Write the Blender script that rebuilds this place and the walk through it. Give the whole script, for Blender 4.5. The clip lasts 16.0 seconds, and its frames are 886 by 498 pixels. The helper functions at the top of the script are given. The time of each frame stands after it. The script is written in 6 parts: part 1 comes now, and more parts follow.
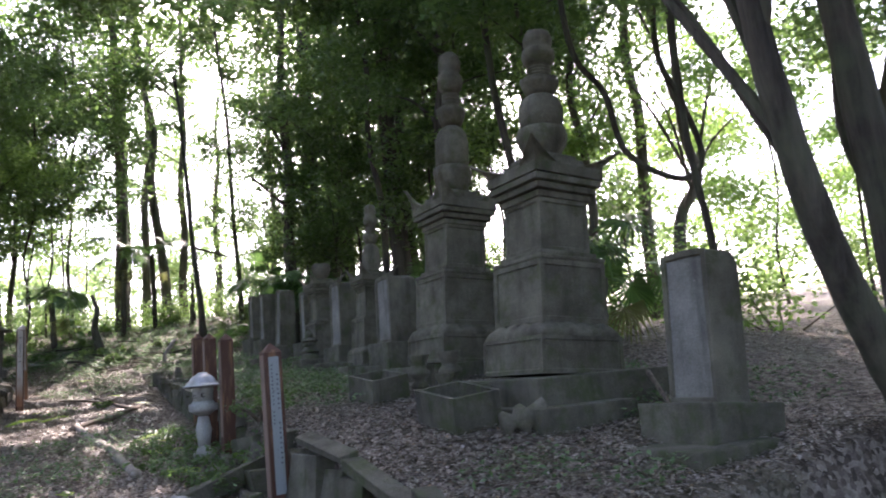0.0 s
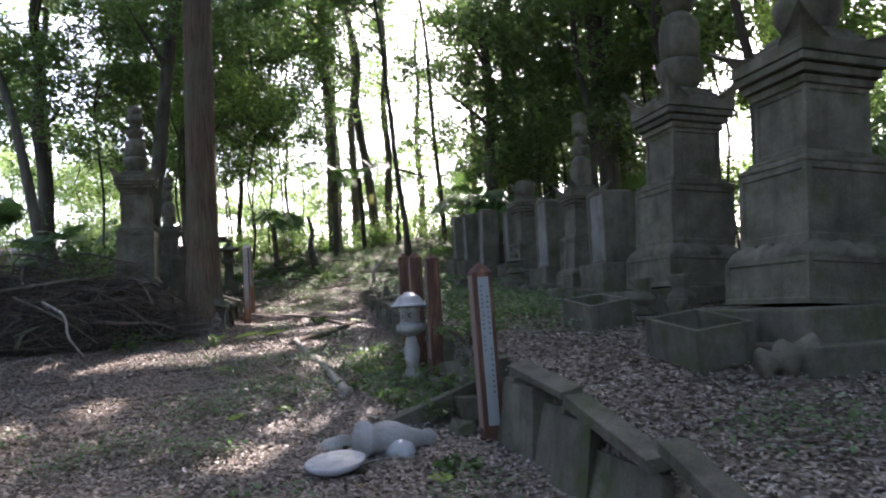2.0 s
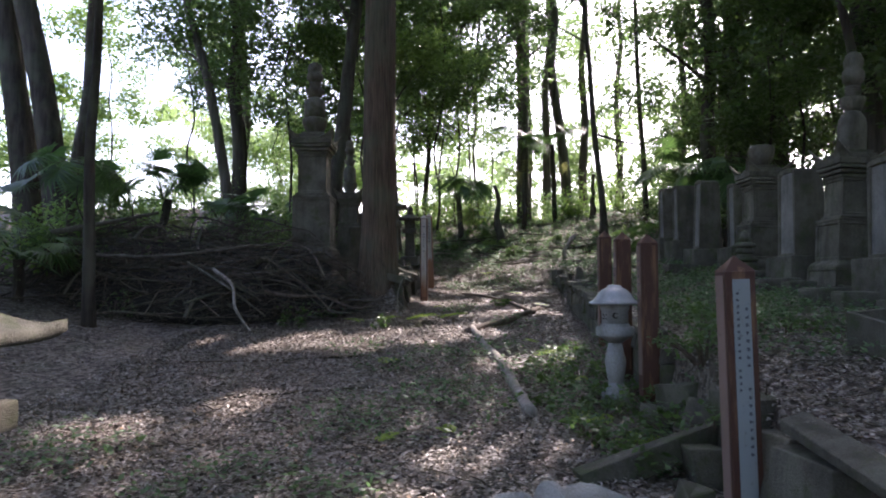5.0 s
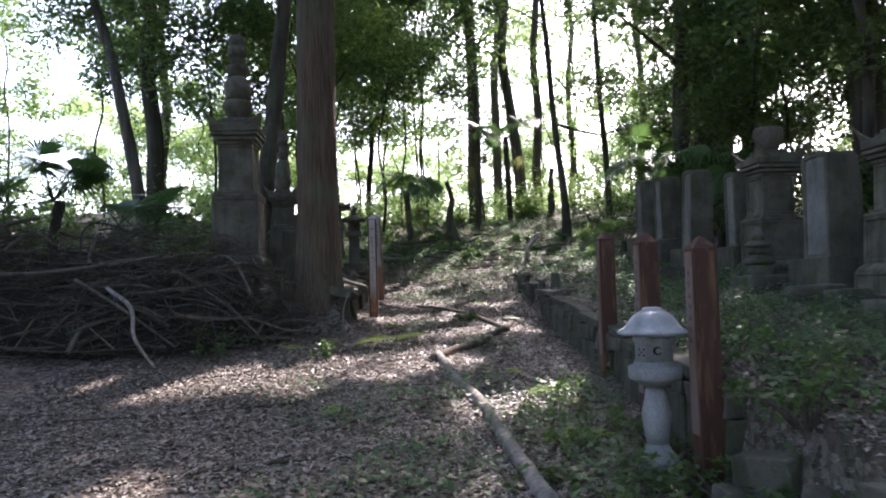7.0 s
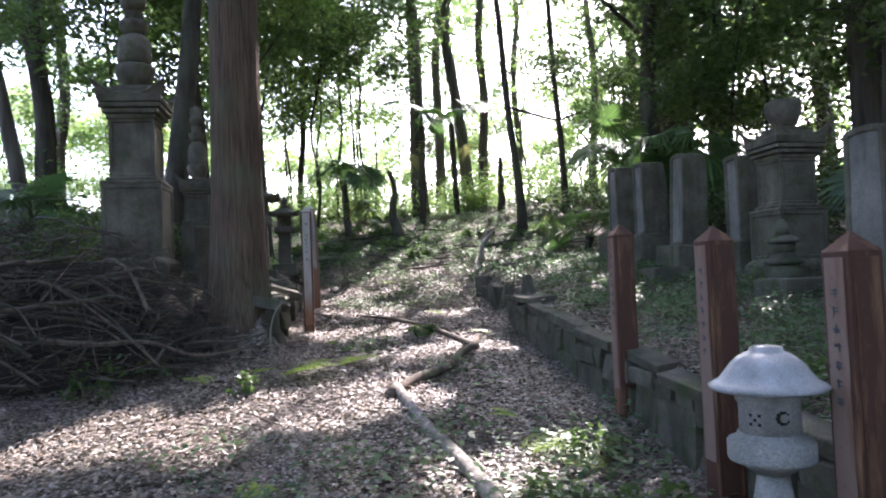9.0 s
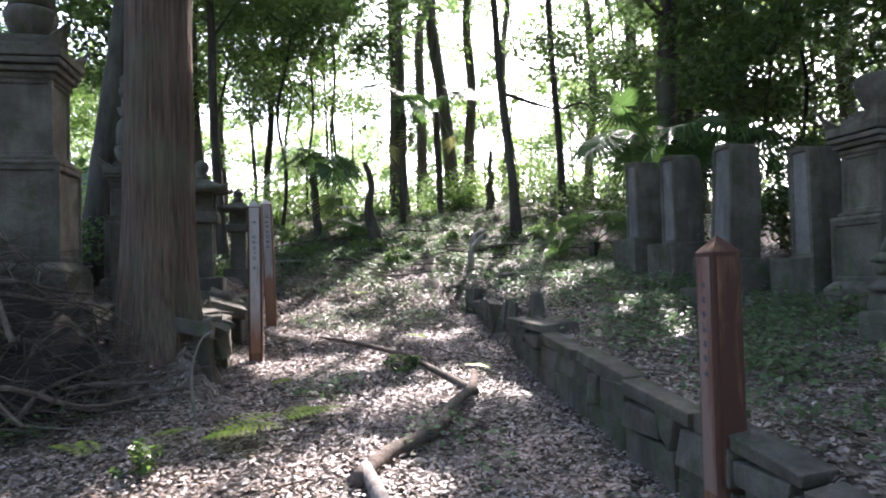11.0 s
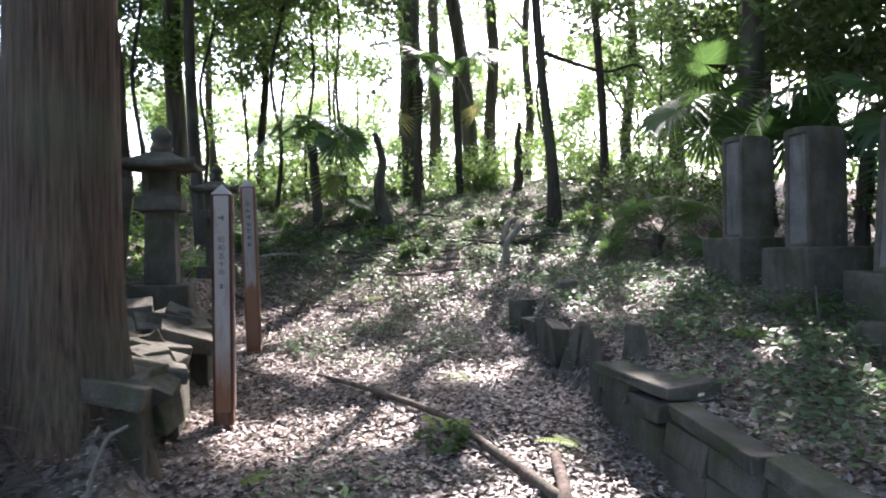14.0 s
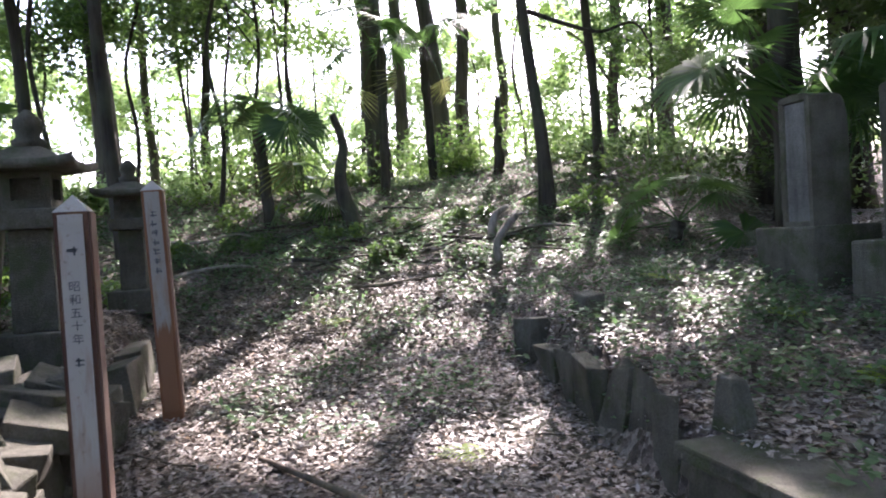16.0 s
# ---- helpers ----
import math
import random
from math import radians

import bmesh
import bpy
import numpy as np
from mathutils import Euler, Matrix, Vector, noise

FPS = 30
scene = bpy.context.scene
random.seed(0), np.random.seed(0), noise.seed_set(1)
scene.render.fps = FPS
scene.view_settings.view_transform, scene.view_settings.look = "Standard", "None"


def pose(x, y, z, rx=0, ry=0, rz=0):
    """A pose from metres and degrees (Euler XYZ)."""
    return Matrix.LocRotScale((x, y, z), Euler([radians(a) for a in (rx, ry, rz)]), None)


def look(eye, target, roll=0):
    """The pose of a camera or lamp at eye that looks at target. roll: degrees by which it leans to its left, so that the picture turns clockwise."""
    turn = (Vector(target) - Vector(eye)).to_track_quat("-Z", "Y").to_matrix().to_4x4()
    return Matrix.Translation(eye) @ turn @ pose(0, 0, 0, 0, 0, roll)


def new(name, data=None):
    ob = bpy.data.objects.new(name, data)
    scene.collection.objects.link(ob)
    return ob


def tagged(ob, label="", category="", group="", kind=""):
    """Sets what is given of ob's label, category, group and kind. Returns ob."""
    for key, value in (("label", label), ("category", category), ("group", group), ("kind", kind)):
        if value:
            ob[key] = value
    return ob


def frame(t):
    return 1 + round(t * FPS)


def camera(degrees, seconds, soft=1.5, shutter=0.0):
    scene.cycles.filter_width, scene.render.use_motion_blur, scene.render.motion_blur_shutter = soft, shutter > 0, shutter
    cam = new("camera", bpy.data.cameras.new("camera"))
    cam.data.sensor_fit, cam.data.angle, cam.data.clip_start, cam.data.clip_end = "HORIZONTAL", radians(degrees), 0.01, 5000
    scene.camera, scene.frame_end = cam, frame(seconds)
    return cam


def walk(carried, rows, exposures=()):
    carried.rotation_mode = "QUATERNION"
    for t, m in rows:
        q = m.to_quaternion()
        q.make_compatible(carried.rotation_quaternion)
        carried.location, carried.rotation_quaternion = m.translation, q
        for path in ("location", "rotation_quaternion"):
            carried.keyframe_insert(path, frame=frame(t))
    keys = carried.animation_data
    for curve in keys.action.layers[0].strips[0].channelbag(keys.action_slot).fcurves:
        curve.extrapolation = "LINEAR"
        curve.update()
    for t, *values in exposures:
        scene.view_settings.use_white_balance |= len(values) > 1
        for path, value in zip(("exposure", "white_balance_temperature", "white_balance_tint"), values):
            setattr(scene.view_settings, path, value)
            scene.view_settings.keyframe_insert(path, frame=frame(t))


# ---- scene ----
cam = camera(63.2, 16.0, 1.9, 0.3)
PATH = [
    (0, (-0.222, -3.606, 1.147), (0.774, -1.904, 1.48), -5.0),
    (0.5, (-0.255, -3.473, 1.152), (0.66, -1.721, 1.462), -4.7),
    (1, (-0.298, -3.317, 1.14), (0.513, -1.501, 1.353), -3.9),
    (1.5, (-0.215, -3.097, 1.129), (0.408, -1.199, 1.229), -3.6),
    (2, (-0.065, -2.832, 1.177), (0.425, -0.899, 1.338), -3.5),
    (2.5, (-0.012, -2.572, 1.207), (0.395, -0.625, 1.412), -3.0),
    (3, (0.079, -2.355, 1.23), (0.389, -0.391, 1.447), -2.7),
    (3.5, (0.217, -2.083, 1.253), (0.225, -0.092, 1.444), -1.3),
    (3.7, (0.263, -1.948, 1.254), (0.231, 0.046, 1.399), -0.2),
    (5.8, (0.043, -0.553, 1.427), (0.038, 1.445, 1.521), -0.5),
    (6, (0.042, -0.339, 1.421), (0.075, 1.658, 1.53), -1.0),
    (6.5, (-0.034, 0.065, 1.472), (0.118, 2.057, 1.561), -1.4),
    (7, (-0.058, 0.547, 1.531), (0.08, 2.54, 1.626), -1.7),
    (7.5, (-0.126, 0.966, 1.578), (0.127, 2.948, 1.672), -2.1),
    (8, (-0.134, 1.402, 1.588), (0.127, 3.384, 1.633), -2.2),
    (8.5, (-0.1, 1.829, 1.635), (0.113, 3.816, 1.715), -2.2),
    (9, (-0.136, 2.227, 1.659), (0.186, 4.199, 1.733), -2.4),
    (9.2, (-0.124, 2.396, 1.673), (0.216, 4.366, 1.736), -2.8),
    (11.3, (0.082, 4.171, 1.827), (0.469, 6.132, 1.896), -1.3),
    (11.5, (0.09, 4.29, 1.835), (0.479, 6.251, 1.885), -1.5),
    (12, (0.093, 4.694, 1.899), (0.489, 6.654, 1.931), -1.8),
    (12.5, (0.131, 5.001, 1.933), (0.47, 6.971, 1.95), -2.2),
    (13, (0.181, 5.346, 2.012), (0.473, 7.324, 2.037), -1.9),
    (13.5, (0.135, 5.693, 2.073), (0.464, 7.666, 2.093), -0.6),
    (14, (0.123, 6.07, 2.107), (0.504, 8.033, 2.106), -0.7),
    (14.5, (0.119, 6.476, 2.177), (0.534, 8.432, 2.161), -0.7),
    (15, (0.119, 6.904, 2.225), (0.587, 8.848, 2.187), -1.5),
    (15.5, (0.215, 7.292, 2.24), (0.697, 9.233, 2.195), -2.8),
    (16, (0.343, 7.634, 2.296), (0.805, 9.579, 2.244), -3.4),
]
EXPOSURES = [(0, 3.05, 6400, 27), (1.5, 2.94, 6350, 26), (3.5, 2.38, 6250, 26), (6, 2.46, 6200, 27), (7, 2.62, 6150, 26), (9, 3.10, 6050, 26), (11.5, 3.08, 6050, 26), (16, 3.04, 6050, 27)]
walk(cam, [(t, look(eye, target, roll)) for t, eye, target, roll in PATH], EXPOSURES)
# ---- world and sun ----
SUN_AZ, SUN_EL = radians(27), radians(44)
SUN = Vector((math.sin(SUN_AZ) * math.cos(SUN_EL), math.cos(SUN_AZ) * math.cos(SUN_EL), math.sin(SUN_EL)))
world = bpy.data.worlds.new("sky")
scene.world = world
world.use_nodes = True
wn = world.node_tree.nodes
sky = wn.new("ShaderNodeTexSky")
sky.sky_type, sky.sun_disc = "NISHITA", False
sky.sun_elevation, sky.sun_rotation = SUN_EL, SUN_AZ
sky.dust_density = 3.0
wn["Background"].inputs["Strength"].default_value = 0.15
world.node_tree.links.new(sky.outputs[0], wn["Background"].inputs["Color"])
sun_data = bpy.data.lights.new("sun", "SUN")
sun_data.energy, sun_data.angle, sun_data.color = 2.6, radians(0.55), (1.0, 0.93, 0.82)
sun = new("sun", sun_data)
sun.matrix_world = look(SUN * 60, (0, 0, 0))

rng = np.random.default_rng(7)
rnd = random.Random(11)


# ---- materials ----
def material(name, rough=0.8, metal=0.0, spec=0.3):
    m = bpy.data.materials.new(name)
    m.use_nodes = True
    b = m.node_tree.nodes["Principled BSDF"]
    b.inputs["Roughness"].default_value, b.inputs["Metallic"].default_value = rough, metal
    b.inputs["Specular IOR Level"].default_value = spec
    return m, m.node_tree.nodes, m.node_tree.links, b


def tex(nodes, links, kind, scale, detail=6.0, rough=0.6, stretch=(1, 1, 1), random_shift=False):
    co = nodes.new("ShaderNodeTexCoord")
    mp = nodes.new("ShaderNodeMapping")
    mp.inputs["Scale"].default_value = stretch
    links.new(co.outputs["Object"], mp.inputs["Vector"])
    if random_shift:
        info = nodes.new("ShaderNodeObjectInfo")
        mul = nodes.new("ShaderNodeMath")
        mul.operation = "MULTIPLY"
        mul.inputs[1].default_value = 37.0
        links.new(info.outputs["Random"], mul.inputs[0])
        links.new(mul.outputs[0], mp.inputs["Location"])
    t = nodes.new(kind)
    t.inputs["Scale"].default_value = scale
    if kind == "ShaderNodeTexNoise":
        t.inputs["Detail"].default_value, t.inputs["Roughness"].default_value = detail, rough
    links.new(mp.outputs[0], t.inputs["Vector"])
    return t


def ramp(nodes, links, source, stops):
    r = nodes.new("ShaderNodeValToRGB")
    e = r.color_ramp.elements
    while len(e) < len(stops):
        e.new(0.5)
    for el, (p, c) in zip(e, stops):
        el.position, el.color = p, (*c, 1)
    links.new(source, r.inputs["Fac"])
    return r


def mixed(nodes, links, fac, a, b, mode="MIX"):
    m = nodes.new("ShaderNodeMix")
    m.data_type, m.blend_type = "RGBA", mode
    for key, v in ((0, fac), (6, a), (7, b)):
        if isinstance(v, (float, int)):
            m.inputs[key].default_value = v
        elif isinstance(v, tuple):
            m.inputs[key].default_value = (*v, 1)
        else:
            links.new(v, m.inputs[key])
    return m.outputs[2]


def bump(nodes, links, bsdf, source, strength, distance=0.02):
    b = nodes.new("ShaderNodeBump")
    b.inputs["Strength"].default_value, b.inputs["Distance"].default_value = strength, distance
    links.new(source, b.inputs["Height"])
    links.new(b.outputs[0], bsdf.inputs["Normal"])


def stone_material(name, dark, light, moss, moss_amount, rough=0.88, grain=90.0, relief=0.7):
    m, n, l, b = material(name, rough)
    big = tex(n, l, "ShaderNodeTexNoise", 2.6, 8, 0.65, random_shift=True)
    col = ramp(n, l, big.outputs["Fac"], [(0.30, dark), (0.52, tuple((a + c) / 2 for a, c in zip(dark, light))), (0.74, light)]).outputs[0]
    fine = tex(n, l, "ShaderNodeTexNoise", grain, 3, 0.7)
    col = mixed(n, l, 0.45, col, ramp(n, l, fine.outputs["Fac"], [(0.3, (0.25, 0.25, 0.25)), (0.7, (0.8, 0.8, 0.8))]).outputs[0], "OVERLAY")
    streak = tex(n, l, "ShaderNodeTexNoise", 7.0, 5, 0.6, (1, 1, 0.16), True)
    col = mixed(n, l, ramp(n, l, streak.outputs["Fac"], [(0.50, (0, 0, 0)), (0.70, (0.55, 0.55, 0.55))]).outputs[0], col, tuple(v * 0.45 for v in dark))
    mo = tex(n, l, "ShaderNodeTexNoise", 4.2, 9, 0.72, random_shift=True)
    col = mixed(n, l, ramp(n, l, mo.outputs["Fac"], [(0.62 - moss_amount, (0, 0, 0)), (0.72 - moss_amount * 0.6, (0.75, 0.75, 0.75))]).outputs[0], col, moss)
    li = tex(n, l, "ShaderNodeTexNoise", 13.0, 6, 0.7, random_shift=True)
    col = mixed(n, l, ramp(n, l, li.outputs["Fac"], [(0.66, (0, 0, 0)), (0.72, (0.5, 0.5, 0.5))]).outputs[0], col, tuple(min(0.6, v * 1.5 + 0.05) for v in light))
    l.new(col, b.inputs["Base Color"])
    add = n.new("ShaderNodeMath")
    l.new(mo.outputs["Fac"], add.inputs[0])
    l.new(fine.outputs["Fac"], add.inputs[1])
    bump(n, l, b, add.outputs[0], relief, 0.02)
    return m


STONE = stone_material("weathered_stone", (0.066, 0.059, 0.044), (0.19, 0.174, 0.132), (0.064, 0.078, 0.032), 0.11)
# Lighter stone for dressed path faces; the sky light on them is painted in.
STONE_FACE = stone_material("lit_dressed_stone_face", (0.115, 0.109, 0.096), (0.27, 0.258, 0.232), (0.14, 0.16, 0.10), 0.0)
STONE_MOSSY = stone_material("mossy_stone", (0.055, 0.050, 0.038), (0.17, 0.158, 0.122), (0.052, 0.072, 0.022), 0.14)
STONE_PALE = stone_material("pale_granite", (0.27, 0.265, 0.25), (0.42, 0.41, 0.385), (0.3, 0.33, 0.26), -0.05)
GRANITE = stone_material("glossy_grey_granite", (0.27, 0.275, 0.28), (0.40, 0.405, 0.41), (0.33, 0.35, 0.33), -0.06, 0.16, 160.0, 0.06)


def bark_material(name, dark, light, scale=9.0, furrow=0.10, depth=0.03):
    m, n, l, b = material(name, 0.92)
    big = tex(n, l, "ShaderNodeTexNoise", scale, 8, 0.65, (1, 1, furrow), True)
    blotch = tex(n, l, "ShaderNodeTexNoise", 1.7, 5, 0.6, random_shift=True)
    col = ramp(n, l, big.outputs["Fac"], [(0.34, dark), (0.66, light)]).outputs[0]
    col = mixed(n, l, ramp(n, l, blotch.outputs["Fac"], [(0.45, (0, 0, 0)), (0.70, (0.6, 0.6, 0.6))]).outputs[0], col, (0.10, 0.115, 0.07))
    l.new(col, b.inputs["Base Color"])
    bump(n, l, b, big.outputs["Fac"], 1.0, depth)
    return m


CEDAR = bark_material("furrowed_cedar_bark", (0.038, 0.025, 0.017), (0.155, 0.107, 0.073), 48.0, 0.045, 0.012)
BARK = bark_material("grey_brown_bark", (0.045, 0.038, 0.030), (0.15, 0.13, 0.105))
BARK_DARK = bark_material("dark_bark", (0.025, 0.02, 0.016), (0.09, 0.075, 0.06))
DEADWOOD = bark_material("dry_grey_wood", (0.11, 0.095, 0.08), (0.34, 0.30, 0.26), 18.0, 0.25, 0.008)
TWIG = bark_material("brown_twig", (0.045, 0.034, 0.026), (0.17, 0.13, 0.10), 22.0, 0.3, 0.006)


def leaf_material(name, dark, light, through_amount=0.45, gloss=0.4):
    m, n, l, b = material(name, gloss, 0.0, 0.5)
    geo = n.new("ShaderNodeNewGeometry")
    col = ramp(n, l, geo.outputs["Random Per Island"], [(0.0, dark), (0.6, tuple((a + c) / 2 for a, c in zip(dark, light))), (1.0, light)]).outputs[0]
    l.new(col, b.inputs["Base Color"])
    tr = n.new("ShaderNodeBsdfTranslucent")
    l.new(mixed(n, l, 0.55, col, tuple(min(1, v * 2.7) for v in light)), tr.inputs["Color"])
    mx = n.new("ShaderNodeMixShader")
    mx.inputs[0].default_value = through_amount
    l.new(b.outputs[0], mx.inputs[1])
    l.new(tr.outputs[0], mx.inputs[2])
    l.new(mx.outputs[0], n["Material Output"].inputs["Surface"])
    return m


LEAF = leaf_material("evergreen_leaf", (0.028, 0.05, 0.016), (0.082, 0.14, 0.036), 0.48)
# Lighter copies of the leaf: sunlight, and haze far off, in the colour.
LEAF_BRIGHT = leaf_material("sun_bright_leaf", (0.05, 0.095, 0.022), (0.135, 0.215, 0.05), 0.5)
LEAF_FAR = leaf_material("painted_sun_leaf", (0.075, 0.13, 0.04), (0.19, 0.27, 0.10), 0.55)
# Darker copy of the leaf, with canopy shade put into the colour.
LEAF_DARK = leaf_material("painted_shade_leaf", (0.02, 0.036, 0.012), (0.07, 0.11, 0.028), 0.42)
PALM_LEAF = leaf_material("palm_leaf", (0.022, 0.052, 0.017), (0.075, 0.145, 0.036), 0.32, 0.4)
PALM_DRY = leaf_material("dry_palm_leaf", (0.07, 0.078, 0.032), (0.15, 0.155, 0.055), 0.4, 0.6)
IVY = leaf_material("ground_ivy_leaf", (0.032, 0.062, 0.028), (0.105, 0.175, 0.07), 0.35, 0.55)
FERN = leaf_material("fern_leaf", (0.10, 0.17, 0.02), (0.24, 0.34, 0.05), 0.45, 0.5)


def litter_material():
    m, n, l, b = material("dry_fallen_leaf", 0.5, 0.0, 0.45)
    geo = n.new("ShaderNodeNewGeometry")
    col = ramp(n, l, geo.outputs["Random Per Island"], [(0.0, (0.10, 0.077, 0.058)), (0.35, (0.20, 0.165, 0.135)), (0.70, (0.285, 0.248, 0.212)), (0.93, (0.39, 0.35, 0.31)), (1.0, (0.28, 0.17, 0.08))]).outputs[0]
    no = tex(n, l, "ShaderNodeTexNoise", 30.0, 3)
    col = mixed(n, l, 0.3, col, ramp(n, l, no.outputs["Fac"], [(0.3, (0.2, 0.2, 0.2)), (0.7, (0.8, 0.8, 0.8))]).outputs[0], "OVERLAY")
    l.new(col, b.inputs["Base Color"])
    return m


LITTER = litter_material()


def soil_material():
    m, n, l, b = material("leaf_mould_soil", 0.9)
    big = tex(n, l, "ShaderNodeTexNoise", 0.9, 6)
    vor = tex(n, l, "ShaderNodeTexVoronoi", 24.0)
    fine = tex(n, l, "ShaderNodeTexNoise", 60.0, 4, 0.7)
    col = ramp(n, l, vor.outputs["Color"], [(0.2, (0.055, 0.042, 0.033)), (0.55, (0.15, 0.12, 0.098)), (0.85, (0.25, 0.215, 0.18))]).outputs[0]
    col = mixed(n, l, ramp(n, l, big.outputs["Fac"], [(0.5, (0, 0, 0)), (0.68, (0.45, 0.45, 0.45))]).outputs[0], col, (0.085, 0.095, 0.05))
    col = mixed(n, l, 0.5, col, ramp(n, l, fine.outputs["Fac"], [(0.3, (0.15, 0.15, 0.15)), (0.7, (0.85, 0.85, 0.85))]).outputs[0], "OVERLAY")
    l.new(col, b.inputs["Base Color"])
    add = n.new("ShaderNodeMath")
    l.new(vor.outputs["Distance"], add.inputs[0])
    l.new(fine.outputs["Fac"], add.inputs[1])
    bump(n, l, b, add.outputs[0], 0.8, 0.02)
    return m


SOIL = soil_material()


def painted_post_material(name, paint, under, wear, foot=None):
    m, n, l, b = material(name, 0.65)
    st = tex(n, l, "ShaderNodeTexNoise", 9.0, 7, 0.65, (1, 1, 0.14), True)
    sp = tex(n, l, "ShaderNodeTexNoise", 38.0, 5, 0.7)
    col = mixed(n, l, ramp(n, l, st.outputs["Fac"], [(wear, (0, 0, 0)), (wear + 0.14, (0.9, 0.9, 0.9))]).outputs[0], paint, under)
    col = mixed(n, l, ramp(n, l, sp.outputs["Fac"], [(0.60, (0, 0, 0)), (0.70, (0.5, 0.5, 0.5))]).outputs[0], col, tuple(v * 0.5 for v in under))
    if foot:
        co = n.new("ShaderNodeTexCoord")
        sep = n.new("ShaderNodeSeparateXYZ")
        l.new(co.outputs["Object"], sep.inputs[0])
        mad = n.new("ShaderNodeMath")
        mad.operation = "MULTIPLY_ADD"
        mad.inputs[1].default_value = 0.9
        l.new(st.outputs["Fac"], mad.inputs[0])
        l.new(sep.outputs["Z"], mad.inputs[2])
        rust = ramp(n, l, mad.outputs[0], [(foot, (0.95, 0.95, 0.95)), (foot + 0.28, (0, 0, 0))]).outputs[0]
        col = mixed(n, l, rust, col, (0.20, 0.095, 0.045))
    l.new(col, b.inputs["Base Color"])
    bump(n, l, b, st.outputs["Fac"], 0.35, 0.006)
    return m


RUST = painted_post_material("rusty_red_brown_paint", (0.075, 0.034, 0.022), (0.23, 0.125, 0.065), 0.53)
RUST_PALE = painted_post_material("faded_red_brown_paint", (0.22, 0.15, 0.12), (0.15, 0.07, 0.042), 0.52)
WHITE_PAINT = painted_post_material("weathered_white_paint", (0.40, 0.37, 0.33), (0.26, 0.15, 0.085), 0.53, 0.62)
WHITE_WORN = painted_post_material("worn_white_paint", (0.30, 0.28, 0.25), (0.22, 0.125, 0.07), 0.52, 0.95)
BLUE_WHITE = painted_post_material("bluish_white_panel_paint", (0.25, 0.272, 0.275), (0.20, 0.165, 0.135), 0.55)
RUST_BARE = painted_post_material("bare_rust", (0.20, 0.092, 0.045), (0.12, 0.055, 0.03), 0.5)
INK, n_, l_, b_ = material("faded_black_ink", 0.8)
b_.inputs["Base Color"].default_value = (0.085, 0.09, 0.10, 1)
# Near-black colour standing in for shade inside hollows and the heap.
DARK, n_, l_, b_ = material("painted_hollow_shade", 0.95)
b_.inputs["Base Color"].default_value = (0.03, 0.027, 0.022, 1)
PLASTER, n_, l_, b_ = material("pale_wall_plaster", 0.8)
pl = tex(n_, l_, "ShaderNodeTexNoise", 1.5, 6)
l_.new(ramp(n_, l_, pl.outputs["Fac"], [(0.3, (0.55, 0.55, 0.55)), (0.7, (0.78, 0.78, 0.77))]).outputs[0], b_.inputs["Base Color"])
TILE, n_, l_, b_ = material("grey_roof_tile", 0.5)
b_.inputs["Base Color"].default_value = (0.13, 0.14, 0.16, 1)
PANE, n_, l_, b_ = material("dark_window_pane", 0.08)
b_.inputs["Base Color"].default_value = (0.05, 0.06, 0.07, 1)


# ---- building helpers ----
def thing(name, label, category, at=(0, 0, 0), turn=(0, 0, 0), group="", kind=""):
    ob = new(name)
    ob.empty_display_size = 0.1
    ob.matrix_basis = pose(*at, *turn)
    return tagged(ob, label, category, group, kind)


def part(name, bm, mat, parent, label="", smooth=False):
    me = bpy.data.meshes.new(name)
    bm.to_mesh(me)
    bm.free()
    me.materials.append(mat)
    if smooth:
        me.shade_smooth()
    ob = new(name, me)
    ob.parent = parent
    return tagged(ob, label)


def mesh_part(name, me, mat, parent=None, label=""):
    if mat and not me.materials:
        me.materials.append(mat)
    ob = new(name, me)
    ob.parent = parent
    return tagged(ob, label)


def block(x0, x1, y0, y1, z0, z1, bevel=0.012, jitter=0.0, taper=0.0, bm=None):
    bm = bm or bmesh.new()
    made = bmesh.ops.create_cube(bm, size=1.0)["verts"]
    cx, cy = (x0 + x1) / 2, (y0 + y1) / 2
    for v in made:
        k = 1 - taper * (v.co.z + 0.5)
        v.co = Vector((cx + v.co.x * (x1 - x0) * k, cy + v.co.y * (y1 - y0) * k, z0 + (v.co.z + 0.5) * (z1 - z0)))
        if jitter:
            v.co += Vector([rnd.uniform(-jitter, jitter) for _ in range(3)])
    bm.normal_update()
    if bevel:
        edges = list({e for v in made for e in v.link_edges})
        bmesh.ops.bevel(bm, geom=edges, offset=bevel, segments=2, affect="EDGES", profile=0.6)
    return bm


def lathe(profile, n=24, bm=None, squash=0.0):
    bm = bm or bmesh.new()
    rings = []
    for r, z in profile:
        rings.append([bm.verts.new((r * math.cos(2 * math.pi * i / n), r * math.sin(2 * math.pi * i / n), z)) for i in range(n)])
    for a, b in zip(rings, rings[1:]):
        for i in range(n):
            bm.faces.new((a[i], a[(i + 1) % n], b[(i + 1) % n], b[i]))
    bm.faces.new(rings[0][::-1])
    bm.faces.new(rings[-1])
    return bm


